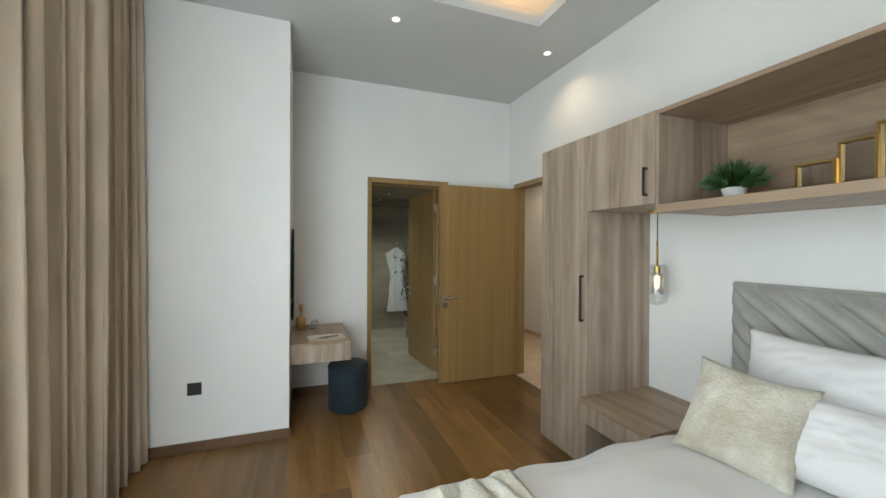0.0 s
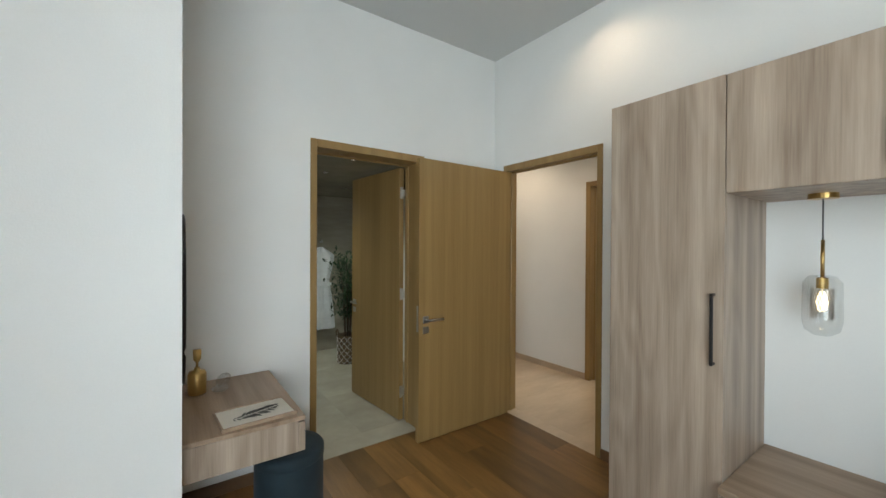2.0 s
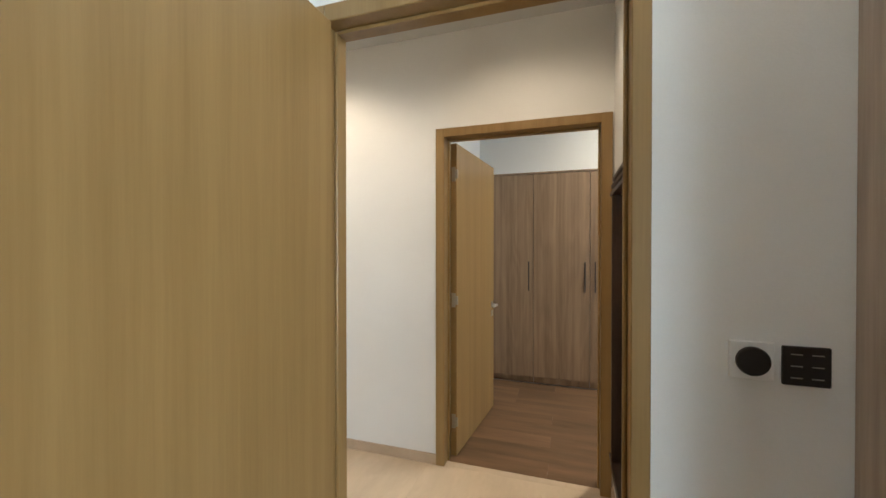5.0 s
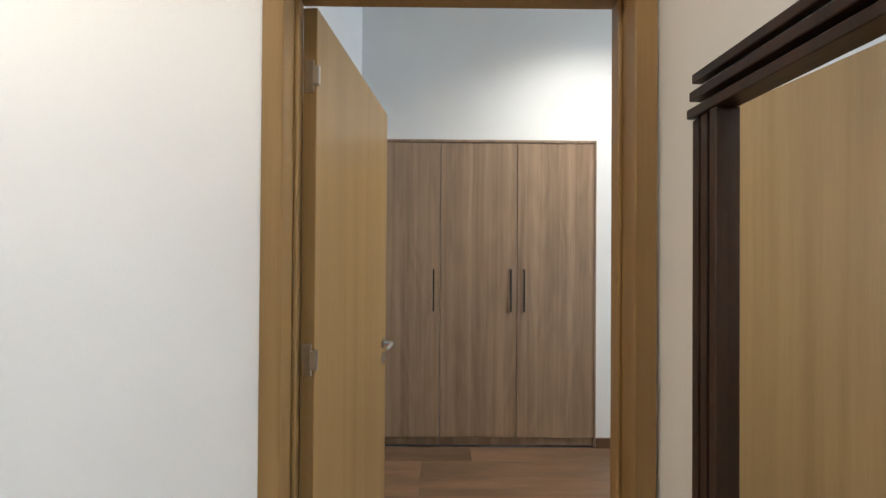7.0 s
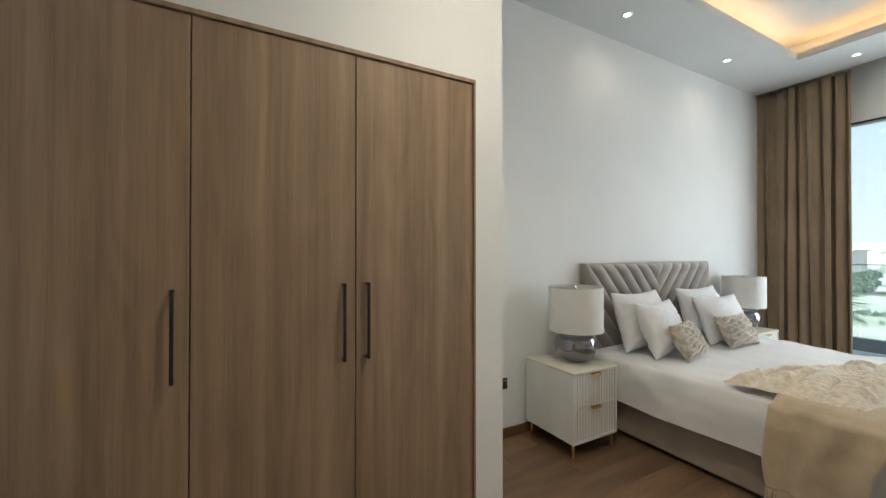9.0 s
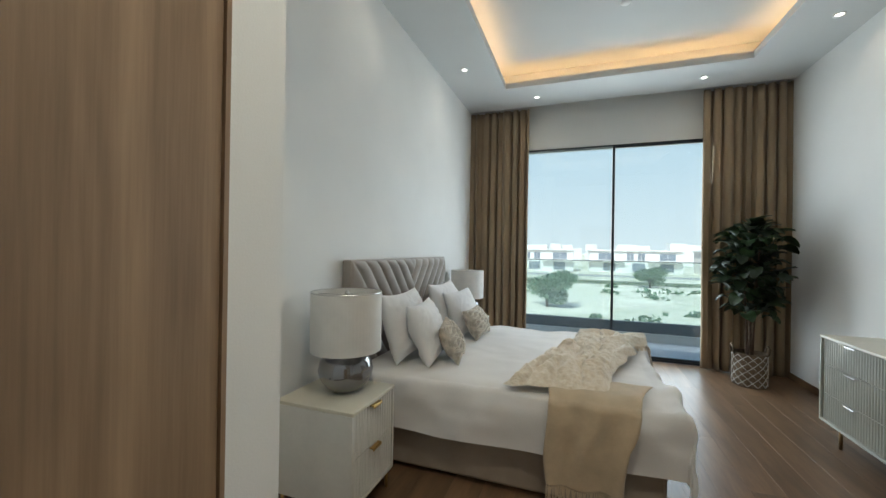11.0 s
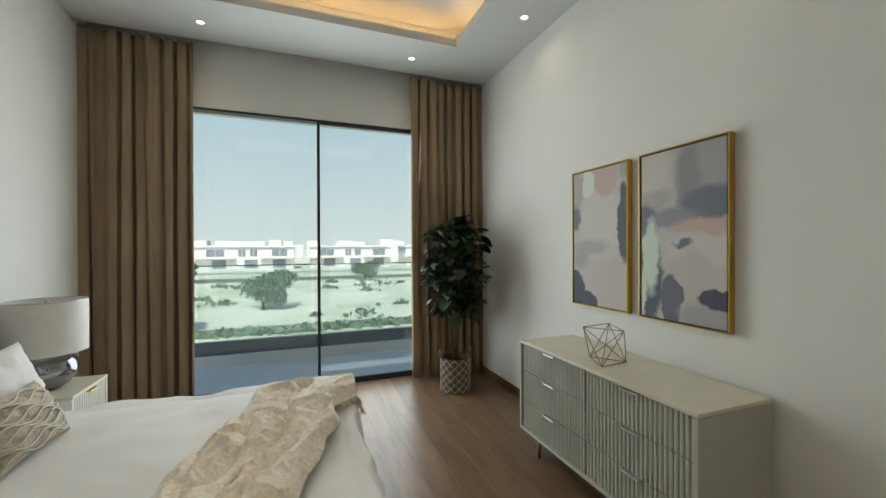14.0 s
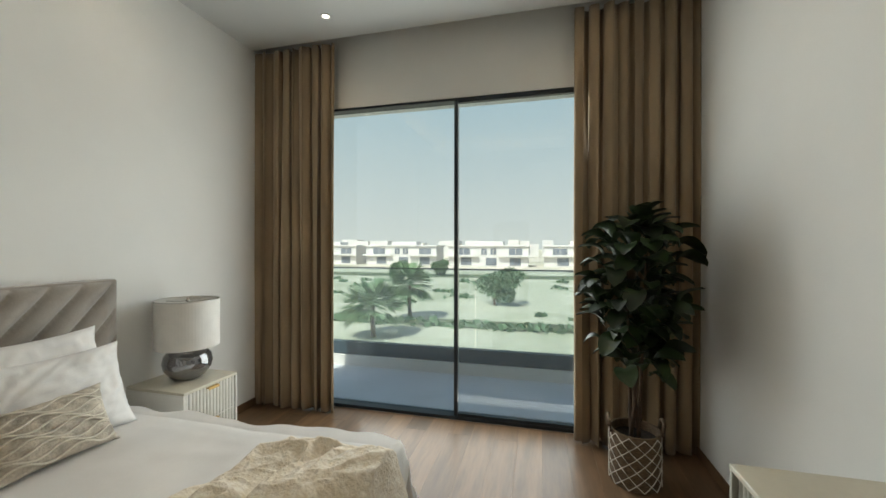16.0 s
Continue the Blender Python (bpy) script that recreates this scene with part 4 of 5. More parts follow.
part("rim", bm, M_BLACK, mr, smooth=True)
bm = bmesh.new()
bm.faces.new([bm.verts.new((0.009, 0.205 * math.cos(2 * math.pi * i / 48), 0.405 * math.sin(2 * math.pi * i / 48))) for i in range(48)])
part("mirror_glass", bm, M_MIRROR, mr)
bt = thing("perfume_bottle", (0.375, 4.40, 0.707), "gold bottle with a tall goblet-shaped stopper", "bottle")
part("bottle", lathe([(0, 0), (0.034, 0), (0.036, 0.004), (0.036, 0.085), (0.03, 0.098), (0.012, 0.102), (0.01, 0.115), (0, 0.115)], 28), M_BRASS, bt, smooth=True)
part("stopper", lathe([(0, 0.115), (0.005, 0.116), (0.005, 0.135), (0.015, 0.15), (0.016, 0.19), (0.0, 0.191)], 20), M_BRASS, bt, smooth=True)
bt.scale = (1.25, 1.25, 1.25)
gb = thing("glass_dish", (0.48, 4.36, 0.707), "small clear glass dish with its lid leaning", "glass dish")
part("dish", lathe([(0, 0), (0.03, 0), (0.045, 0.02), (0.043, 0.022), (0.028, 0.006), (0, 0.005)], 24), M_CGLASS, gb, smooth=True)
lid = part("lid", lathe([(0, 0.02), (0.025, 0.017), (0.042, 0.0), (0.039, 0.0), (0.024, 0.013), (0, 0.016)], 24), M_CGLASS, gb, smooth=True)
lid.location, lid.rotation_euler = (0.02, 0.04, 0.05), (radians(-75), 0, radians(20))
pr = thing("botanical_tray", (0.585, 3.93, 0.707), "pale wooden tray with a grey leaf print", "tray", turn=4)
part("rim", boxes([(-0.16, 0.16, -0.115, -0.107, 0, 0.016), (-0.16, 0.16, 0.107, 0.115, 0, 0.016), (-0.16, -0.152, -0.107, 0.107, 0, 0.016), (0.152, 0.16, -0.107, 0.107, 0, 0.016)], 0.001), M_LAMH, pr)
part("print", box(-0.152, 0.152, -0.107, 0.107, 0, 0.01), M_PAPER, pr, "cream paper")
rng = random.Random(8)
bm = bmesh.new()
for i in range(15):
    a = -0.1 + 0.2 * i / 14
    for s in (1, -1):
        an = s * (0.9 + rng.uniform(-0.25, 0.25))
        ln = 0.055 * math.sin(math.pi * (i + 1) / 16) + 0.012
        p0 = Vector((a, a * 0.25, 0.0108))
        d = Vector((math.cos(an), math.sin(an), 0)) * ln
        w = Vector((-math.sin(an), math.cos(an), 0)) * ln * 0.17
        bm.faces.new([bm.verts.new(v) for v in (p0, p0 + d * 0.5 + w, p0 + d, p0 + d * 0.5 - w)])
part("leaf_print", bm, M_INK, pr, "grey inked leaves")
st = thing("stool", (0.79, 4.12, 0), "round dark teal velvet stool under the dressing table", "stool")
part("body", lathe([(0, 0.01), (0.168, 0.01), (0.178, 0.025), (0.178, 0.36), (0.178, 0.361)], 48), M_TEAL, st, smooth=True)
part("seat", lathe([(0.178, 0.361), (0.182, 0.368), (0.182, 0.405), (0.17, 0.422), (0.12, 0.43), (0, 0.433)], 48), M_TEAL, st, smooth=True)
part("foot_ring", lathe([(0.0, 0), (0.15, 0), (0.15, 0.01), (0, 0.01)], 32), M_BLACK, st)


def curtain(name, length, height, material, label, seed, pleats, along, at, amp=0.055, group=""):
    """A hanging curtain in deep folds; along is 'x' or 'y'."""
    def place(u, v):
        fold = math.sin(2 * math.pi * pleats * u + 3.4 * noise.noise(Vector((u * pleats * 0.8, seed, v * 0.35))) + seed)
        fold = math.copysign(abs(fold) ** 0.75, fold) * (0.8 + 0.5 * noise.noise(Vector((u * pleats * 0.9, seed + 5, 0))))
        fold2 = math.sin(2 * math.pi * pleats * 2.3 * u + seed * 2)
        z = height * v
        open_ = 0.75 + 0.35 * (1 - v) + 0.25 * noise.noise(Vector((u * 6, v * 1.2, seed)))
        off = amp * open_ * (fold + 0.18 * fold2)
        s = u * length + 0.02 * math.sin(2 * math.pi * pleats * u * 2 + seed) + 0.015 * (1 - v) * noise.noise(Vector((u * 9, v * 2, seed + 3)))
        return (s, off, z) if along == 'x' else (off, s, z)
    ob = part(name, sheet(int(pleats * 18), 26, place), material, smooth=True)
    so = ob.modifiers.new("thickness", 'SOLIDIFY')
    so.thickness = 0.003
    ob.location = at
    return tagged(ob, label, "curtain", group)


curtain("curtain", 1.55, 3.2, M_CURT1, "beige floor-length curtain drawn back beside a window", 1.3, 10, 'y', (-0.70, 2.10, 0.012), 0.075)


def wall_plate(name, at, size, material, label, facing, buttons=0, category="socket"):
    """A square plate on a wall; facing is '-x', '+x' or '-y'."""
    t = thing(name, at, label, category)
    w, h = size
    g = 0.009

    def bx(u0, u1, v0, v1, d0, d1):
        if facing == '-x':
            return (-d1, -d0, u0, u1, v0, v1)
        if facing == '+x':
            return (d0, d1, u0, u1, v0, v1)
        return (u0, u1, -d1, -d0, v0, v1)
    part("plate", box(*bx(-w / 2, w / 2, -h / 2, h / 2, 0, g), bevel=0.002), material, t)
    for i in range(buttons):
        r, c = divmod(i, 2)
        u = -w * 0.22 + c * w * 0.44
        v = h * 0.3 - r * h * 0.3
        part("button", box(*bx(u - w * 0.12, u + w * 0.12, v - h * 0.012, v + h * 0.012, g, g + 0.002)), M_STEEL if buttons > 3 else M_WHITEP, t)
    return t


wall_plate("wall_socket", (-0.352, 3.707, 0.46), (0.09, 0.09), M_BLACK, "black square wall socket", '-y')
wall_plate("wall_switch", (2.769, 3.17, 1.21), (0.088, 0.088), M_BLACK, "black keypad light switch by the door", '-x', 6, "switch")
th = wall_plate("thermostat", (2.769, 3.272, 1.215), (0.088, 0.088), M_WHITEP, "white thermostat with a round black dial", '-x', 0, "thermostat")
dial = part("dial", lathe([(0, 0.016), (0.031, 0.016), (0.033, 0.012), (0.033, 0.0)], 32), M_BLACK, th, "round black glass dial")
dial.rotation_euler = (0, radians(-90), 0)
dial.location = (-0.007, 0, 0)


def downlight(x, y, z):
    t = thing("downlight", (x, y, z), "small white recessed ceiling downlight, switched on", "downlight", "ceiling downlights")
    part("trim_ring", lathe([(0.028, -0.002), (0.042, -0.006), (0.044, 0.0), (0.026, 0.004)], 28), M_WHITEP, t, smooth=True)
    part("lens", lathe([(0.0, -0.001), (0.027, -0.001), (0.027, 0.002)], 24), M_LENS, t)
    return t


dl = downlight(*SPOTS_1[0], H1)
copy_thing(dl, pose(*SPOTS_1[1], H1))
for x, y in SPOTS_2:
    copy_thing(dl, pose(x, y, H2))
for y in (4.96, 5.65, 6.34):
    copy_thing(dl, pose(1.5, y, HB) @ Matrix.Diagonal((0.45, 0.45, 1, 1)))
sd = thing("smoke_detector", (4.83, -0.30, H2 + 0.26), "round white smoke detector on the raised ceiling", "smoke detector")
part("body", lathe([(0, -0.03), (0.035, -0.03), (0.05, -0.015), (0.052, 0.0)], 28), M_WHITEP, sd, smooth=True)

# ---- bathroom ----
rb = thing("bathrobe", (2.03, 7.40, 0.33), "white towelling bathrobe hanging on a wall hook", "bathrobe")


def robe_shape(u, v):
    a = 2 * math.pi * u
    z = 1.17 * v
    if v < 0.52:
        w = 0.185 - 0.12 * v
    elif v < 0.6:
        w = 0.115
    else:
        w = 0.115 + 0.075 * min(1, (v - 0.6) / 0.25)
    if v > 0.9:
        w *= max(0.12, 1 - ((v - 0.9) / 0.1) ** 1.4)
    f = 0.012 * math.sin(a * 7 + 2 * math.sin(v * 6)) * (1 - 0.4 * v)
    return (math.cos(a) * (w + f) + (v - 0.5) * -0.02, -0.015 + (0.05 * math.sin(a)) * (1 + 0.3 * math.sin(5 * a)) - 0.01, z)


part("robe", sheet(80, 40, robe_shape), M_ROBE, rb, smooth=True)
part("belt", boxes([(-0.125, 0.125, -0.085, -0.07, 0.62, 0.665), (-0.02, 0.01, -0.09, -0.08, 0.3, 0.62)], 0.004), M_ROBE, rb)
hk = thing("wall_hook", (2.035, 7.45, 1.575), "chrome wall hook holding a bathrobe", "hook")
part("hook", tube([(0, 0, 0), (0, -0.05, 0), (0, -0.07, 0.02)], 0.012), M_STEEL, hk, smooth=True)


def basket(at, r, h, label, cord, handles=True):
    b = thing("plant_basket", at, label, "basket")
    part("bowl", lathe([(0, 0.002), (r * 0.97, 0.002), (r, 0.01), (r * 1.0, h), (r * 0.93, h), (r * 0.92, h * 0.82), (0, h * 0.82)], 40), M_RATTAN, b, smooth=False)
    part("soil", lathe([(0, h * 0.84), (r * 0.9, h * 0.84), (r * 0.9, h * 0.825)], 24), M_SOIL, b)
    n = 11
    for s in (1, -1):
        bm = bmesh.new()
        for i in range(n):
            a0 = 2 * math.pi * i / n
            pts = []
            for q in range(13):
                tri = abs((q / 3 + (0 if s > 0 else 1)) % 2 - 1)
                a = a0 + 2 * math.pi / n * tri
                pts.append(((r + 0.004) * math.cos(a), (r + 0.004) * math.sin(a), 0.01 + (h - 0.02) * q / 12))
            tube(pts, 0.0032, 5, bm=bm)
        part("cord_lattice", bm, cord, b, "cord net in diamonds")
    if handles:
        for s in (1, -1):
            part("handle", tube([(s * r, -0.05, h - 0.02), (s * (r + 0.01), -0.04, h + 0.05), (s * (r + 0.01), 0.0, h + 0.08), (s * (r + 0.01), 0.04, h + 0.05), (s * r, 0.05, h - 0.02)], 0.011), M_RATTAN, b, smooth=True)
    return b


basket((2.16, 6.72, 0.0), 0.13, 0.36, "dark woven basket with a white diamond net", M_CORD)
bp = thing("bamboo_plant", (2.16, 6.72, 0.29), "leafy artificial bamboo in a basket", "plant")
rng = random.Random(21)
stems = bmesh.new()
crown = bmesh.new()
for i in range(6):
    a = i * 1.05
    top = Vector((0.12 * math.cos(a), 0.12 * math.sin(a), rng.uniform(0.95, 1.22)))
    tube([(0.03 * math.cos(a), 0.03 * math.sin(a), 0), tuple(top * 0.5 + Vector((0, 0, 0.05))), tuple(top)], 0.008, 6, bm=stems, r_end=0.004)
    for q in range(210):
        f = rng.uniform(0.3, 1.05)
        p = top * f + Vector((rng.gauss(0, 0.07), rng.gauss(0, 0.07), rng.gauss(0, 0.03)))
        d = Vector((rng.gauss(0, 1), rng.gauss(0, 1), rng.gauss(-0.2, 0.6))).normalized() * rng.uniform(0.06, 0.12)
        s = d.cross(Vector((0, 0, 1))).normalized() * 0.014
        crown.faces.new([crown.verts.new(v) for v in (p, p + d * 0.4 + s, p + d, p + d * 0.4 - s)])
part("stems", stems, M_BARK, bp, smooth=True)
part("crown", crown, M_LEAF2, bp)

# ---- lobby mirror ----
lm = thing("lobby_mirror", (3.49, 3.421, 0.25), "large mirror in a dark slatted wooden frame", "mirror")
for i in range(3):
    o = i * 0.036
    zt = 1.6 - o * 1.15
    part("frame_slat", box(-0.465, 0.465, 0.004, 0.028 + 0.006 * i, zt - 0.022, zt, 0.002), M_DKWOOD, lm)
    part("frame_slat", box(-0.465, 0.465, 0.004, 0.028 + 0.006 * i, o * 1.15, o * 1.15 + 0.022, 0.002), M_DKWOOD, lm)
    for s in (1, -1):
        x0, x1 = sorted((s * (0.465 - o), s * (0.465 - o - 0.02)))
        part("frame_slat", box(x0, x1, 0.003, 0.026 + 0.006 * i, 0.107, 1.493, 0.002), M_DKWOOD, lm)
part("backing", box(-0.44, 0.44, 0.0, 0.006, 0.04, 1.57), M_DKWOOD, lm)
part("mirror_glass", box(-0.375, 0.375, 0.006, 0.012, 0.10, 1.50), M_MIRROR, lm)

# ---- second bedroom ----
for y0, y1, hy in ((4.033, 4.60, 4.078), (3.463, 4.029, 3.511), (2.889, 3.459, 3.413)):
    c = thing("built_in_wardrobe", (5.90, (y0 + y1) / 2, 0), "built-in wardrobe unit with a brown wood door", "wardrobe", "built-in wardrobe units")
    h = (y1 - y0) / 2
    part("body", box(0.03, 0.58, -h, h, 0.07, 2.25), M_WARD2, c)
    d = part("door", box(0.004, 0.026, -h, h, 0.07, 2.248, 0.002), M_WARD2, c)
    bar_handle(d, 0.004, hy - (y0 + y1) / 2, 1.0, 1.312)
    part("plinth", box(0.03, 0.05, -h, h, 0, 0.0695), M_WARD2, c)
tr = thing("wardrobe_trim", (5.90, 3.75, 0), "thin brown trim round the built-in wardrobe", "trim")
tagged(tr, kind="structure")
part("trim", boxes([(-0.003, 0.03, -0.874, 0.869, 2.252, 2.269), (-0.003, 0.03, -0.874, -0.862, 0.0, 2.252)]), M_WARD2, tr)
wall_plate("wall_panel", (6.737, 2.187, 1.225), (0.085, 0.088), M_BLACK, "black touch panel on the bedroom wall", '-x', 4, "switch")
for y in (2.18, 2.08):
    wall_plate("wall_socket", (6.737, y, 0.42), (0.085, 0.085), M_BLACK, "black square wall socket near the nightstand", '-x', 1)

BX = 5.64
bed = thing("double_bed", (BX, 0.37, 0), "double bed with a taupe chevron headboard and beige base", "bed")
part("base", box(-0.90, 0.97, -0.87, 0.87, 0.03, 0.36, 0.02, seg=2), M_BASE2, bed, "beige upholstered base")
part("mattress", box(-0.93, 0.97, -0.86, 0.86, 0.36, 0.57, 0.05, seg=3), M_SHEET, bed)
bed_headboard(bed, 0.985, 1.92, 0.1, 1.34, 0.11, M_HB2, 6, 5.6, True, -0.09)
for sx in (-0.8, 0.85):
    for sy in (-0.75, 0.75):
        part("leg", box(sx - 0.03, sx + 0.03, sy - 0.03, sy + 0.03, 0, 0.03), M_BLACK, bed)
tagged(part("duvet", duvet(-0.93, 0.96, -0.90, 0.90, 0.61, 0.29, 0.2, 11.0, 0.019), M_SHEET, smooth=True, at=(BX, 0.37, 0)),
       "white cotton duvet draped over the bed to the sides", "duvet")
G2 = "white pillows on the second bed"
cushion("pillow", 6.36, 0.82, 0.62, 0.62, 0.50, 0.19, 17, -90, M_PILLOW, "large white pillow leaning on the taupe headboard", "pillow", G2, 5)
cushion("pillow", 6.36, -0.12, 0.62, 0.66, 0.50, 0.19, 17, -90, M_PILLOW, "large white pillow leaning on the taupe headboard", "pillow", G2, 6)
cushion("pillow", 6.17, 0.80, 0.61, 0.56, 0.45, 0.17, 22, -84, M_PILLOW, "white pillow propped against a larger one", "pillow", G2, 7)
cushion("pillow", 6.17, -0.10, 0.61, 0.62, 0.45, 0.17, 22, -96, M_PILLOW, "white pillow propped against a larger one", "pillow", G2, 8)


def woven_cushion(x, y, turn):
    t = thing("woven_cushion", (x, y, 0.62), "small beige cushion with wavy cream yarn lines", "cushion", "woven cushions", turn)
    pm = pillow_mesh(0.46, 0.29, 0.13, seed=x * 3 + y, crease=0.006)
    c = part("cover", pm, M_BOHO, t, smooth=True)
    c.rotation_euler = (radians(-28), 0, 0)
    for i in range(9):
        z = 0.035 + 0.22 * i / 8
        pts = []
        for q in range(25):
            a = -0.92 + 1.84 * q / 24
            zz = z + 0.014 * math.sin(a * 7 + i * 1.57)
            b = (zz - 0.145) / 0.145
            fill = pillow_fill(a, b)
            pts.append((a * 0.225 * (1 - 0.11 * (1 - b * b) * a * a), -(0.066 * fill + 0.012 * min(1, fill * 1.6)), zz))
        y_ = part("yarn", tube(pts, 0.005, 5), M_YARN, t, smooth=True)
        y_.rotation_euler = (radians(-28), 0, 0)


woven_cushion(6.02, 0.74, -76)
woven_cushion(6.02, 0.0, -92)


def blanket(u, v):
    # narrow on the hanging side, wider where it lies under the throw
    s = v * 0.74
    x = 5.34 - u * (0.56 - 0.17 * min(1, s / 0.5)) + 0.012 * math.sin(v * 9)
    n = 0.012 * noise.noise(Vector((u * 5, s * 4, 2)))
    if s < 0.31:
        return (x, 1.01 + s, 0.646 + n * 0.6 - 0.03 * max(0, (s - 0.19) / 0.12) ** 2)
    q = s - 0.31
    return (x + 0.01 * math.sin(q * 10 + u * 9), 1.362 + 0.015 * math.sin(u * 14 + q * 3) + 0.02 * min(1, q * 10), 0.616 - q + n)


bl = thing("wool_blanket", (0, 0, 0), "beige wool blanket with fringe hanging over the bed side", "blanket")
bl.location = (5.1, 1.0, 0.62)
wv = part("cloth", sheet(40, 70, blanket), M_BLANK, bl, smooth=True)
so = wv.modifiers.new("thickness", 'SOLIDIFY')
so.thickness = 0.005
wv.location = (-5.1, -1.0, -0.62)
rng = random.Random(4)
bm = bmesh.new()
for i in range(46):
    u = i / 45
    p = Vector(blanket(u, 1.0))
    tube([tuple(p), tuple(p + Vector((rng.gauss(0, 0.006), 0.008, -0.05))), tuple(p + Vector((rng.gauss(0, 0.012), 0.004, -0.10)))], 0.0045, 4, bm=bm)
fr = part("fringe", bm, M_BLANK, bl)
fr.location = (-5.1, -1.0, -0.62)


def knit(u, v):
    # a rumpled throw along the foot of the bed, turning over the foot edge at its far end
    cx, cy = 5.315 - 0.42 * v ** 1.1, 1.24 - 1.62 * v
    w = 0.53 + 0.02 * math.sin(v * 3.1) + 0.035 * math.sin(v * 13 + 1)
    a = u - 0.5
    wx, wy = noise.noise(Vector((u * 5, v * 9, 8))), noise.noise(Vector((u * 5, v * 9, 5)))
    x = cx + a * w + 0.045 * wx
    y = cy + a * 0.10 * (1 - v) + 0.04 * wy
    # gathers: ridges that fan out from two pinched places, crossed by small tucks
    fan = math.atan2(a * w + 0.02 * wx, 0.25 + abs(v - 0.22) * 1.3)
    r1 = abs(math.sin(fan * 5 + u * 7 + 2.8 * noise.noise(Vector((u * 1.8, v * 3, 1))))) ** 0.6
    r2 = max(0.0, 1 - abs(noise.noise(Vector((u * 3.0 + v * 4, v * 7 - u * 3, 3)))) * 4.0)
    r3 = max(0.0, 1 - abs(noise.noise(Vector((u * 9 - v * 9, v * 20 + u * 4, 7)))) * 4.0)
    edge = min(1, min(u, 1 - u, v * 2.5, (1 - v) * 3) * 8)
    z = 0.650 + edge * (0.006 + 0.044 * r1 + 0.026 * r2 + 0.006 * r3 + 0.03 * math.exp(-((v - 0.2) / 0.12) ** 2))
    turn = max(0.0, (v - 0.72) / 0.28)
    x -= 0.20 * turn * (1 - u) ** 1.5
    foot = 4.66 - x
    if foot > 0:
        x, z = 4.66 - 0.25 * foot - 0.015, z - 0.85 * foot
    return (x, y, z)


kt = thing("knitted_throw", (5.1, 0.4, 0.63), "rumpled cream knitted throw across the white bed", "throw")
part("cloth", sheet(110, 260, knit), M_KNIT, kt, smooth=True, at=(-5.1, -0.4, -0.63))
rng = random.Random(14)
for i in range(60):
    # tassels along the edge that faces the foot
    v = 0.74 + 0.25 * i / 59
    p = Vector(knit(0.0, v))
    e = Vector((rng.gauss(-0.015, 0.008), rng.gauss(0, 0.012), -0.035 + rng.gauss(0, 0.006)))
    part("tassel", tube([tuple(p), tuple(p + e * 0.5 + Vector((-0.006, 0, 0))), tuple(p + e)], 0.0035, 4), M_KNIT, kt, at=(-5.1, -0.4, -0.63))


def fluted(u0, u1, z0, z1, x, step=0.0262):
    """A front of upright half-round flutes that faces +x or -x by the sign of step."""
    n = max(2, int((u1 - u0) / abs(step)))
    sgn = 1 if step > 0 else -1
    bm = bmesh.new()
    prof = []
    for i in range(n):
        a = u0 + (u1 - u0) * i / n
        w = (u1 - u0) / n
        prof += [(-0.001, a), (-0.001, a + 0.14 * w), (0.004, a + 0.2 * w), (0.0075, a + 0.38 * w), (0.008, a + 0.58 * w), (0.0075, a + 0.78 * w), (0.004, a + 0.96 * w), (-0.001, a + w)]
    lo = [bm.verts.new((x + sgn * d, y, z0)) for d, y in prof]
    hi = [bm.verts.new((x + sgn * d, y, z1)) for d, y in prof]
    for i in range(len(prof) - 1):
        bm.faces.new((lo[i], lo[i + 1], hi[i + 1], hi[i]))
    b0, b1 = bm.verts.new((x - sgn * 0.012, u0, z0)), bm.verts.new((x - sgn * 0.012, u1, z0))
    t0, t1 = bm.verts.new((x - sgn * 0.012, u0, z1)), bm.verts.new((x - sgn * 0.012, u1, z1))
    bm.faces.new(lo + [b1, b0])
    bm.faces.new(hi + [t1, t0])
    bm.faces.new((b0, b1, t1, t0))
    bmesh.ops.recalc_face_normals(bm, faces=bm.faces)
    return bm


def nightstand(at):
    t = thing("nightstand", at, "white nightstand with two fluted drawers and brass legs", "nightstand", "nightstands by the second bed")
    w, d, z0, z1 = 0.225, 0.48, 0.11, 0.605
    part("top", box(-0.004, d, -w, w, z1 - 0.02, z1, 0.003), M_CREAML, t)
    for y0, y1 in ((-w, -w + 0.016), (w - 0.016, w)):
        part("side_panel", box(0.0, d, y0, y1, z0, z1 - 0.0205, 0.001), M_WHITEL, t)
    part("bottom_panel", box(0.0, d, -w + 0.0165, w - 0.0165, z0, z0 + 0.016), M_WHITEL, t)
    part("body", box(0.024, d, -w + 0.0165, w - 0.0165, z0 + 0.0165, z1 - 0.021), M_WHITEL, t)
    for a, b in ((z0 + 0.019, 0.352), (0.357, z1 - 0.024)):
        f = part("drawer_front", fluted(-w + 0.019, w - 0.019, a, b, 0.012, -0.0262), M_WHITEL, t)
        part("handle", boxes([(-0.018, 0.008, -0.045, 0.045, b - 0.009, b - 0.003), (-0.018, -0.014, -0.045, 0.045, b - 0.02, b - 0.009)], 0.001), M_BRASS, f, "brass tab handle")
    for sx in (0.03, d - 0.03):
        for sy in (-w + 0.03, w - 0.03):
            part("leg", tube([(sx, sy, 0), (sx, sy, z0)], 0.010, 10), M_BRASS, t, smooth=True)
    return t


nightstand((6.23, 1.64, 0))
nightstand((6.25, -1.005, 0))


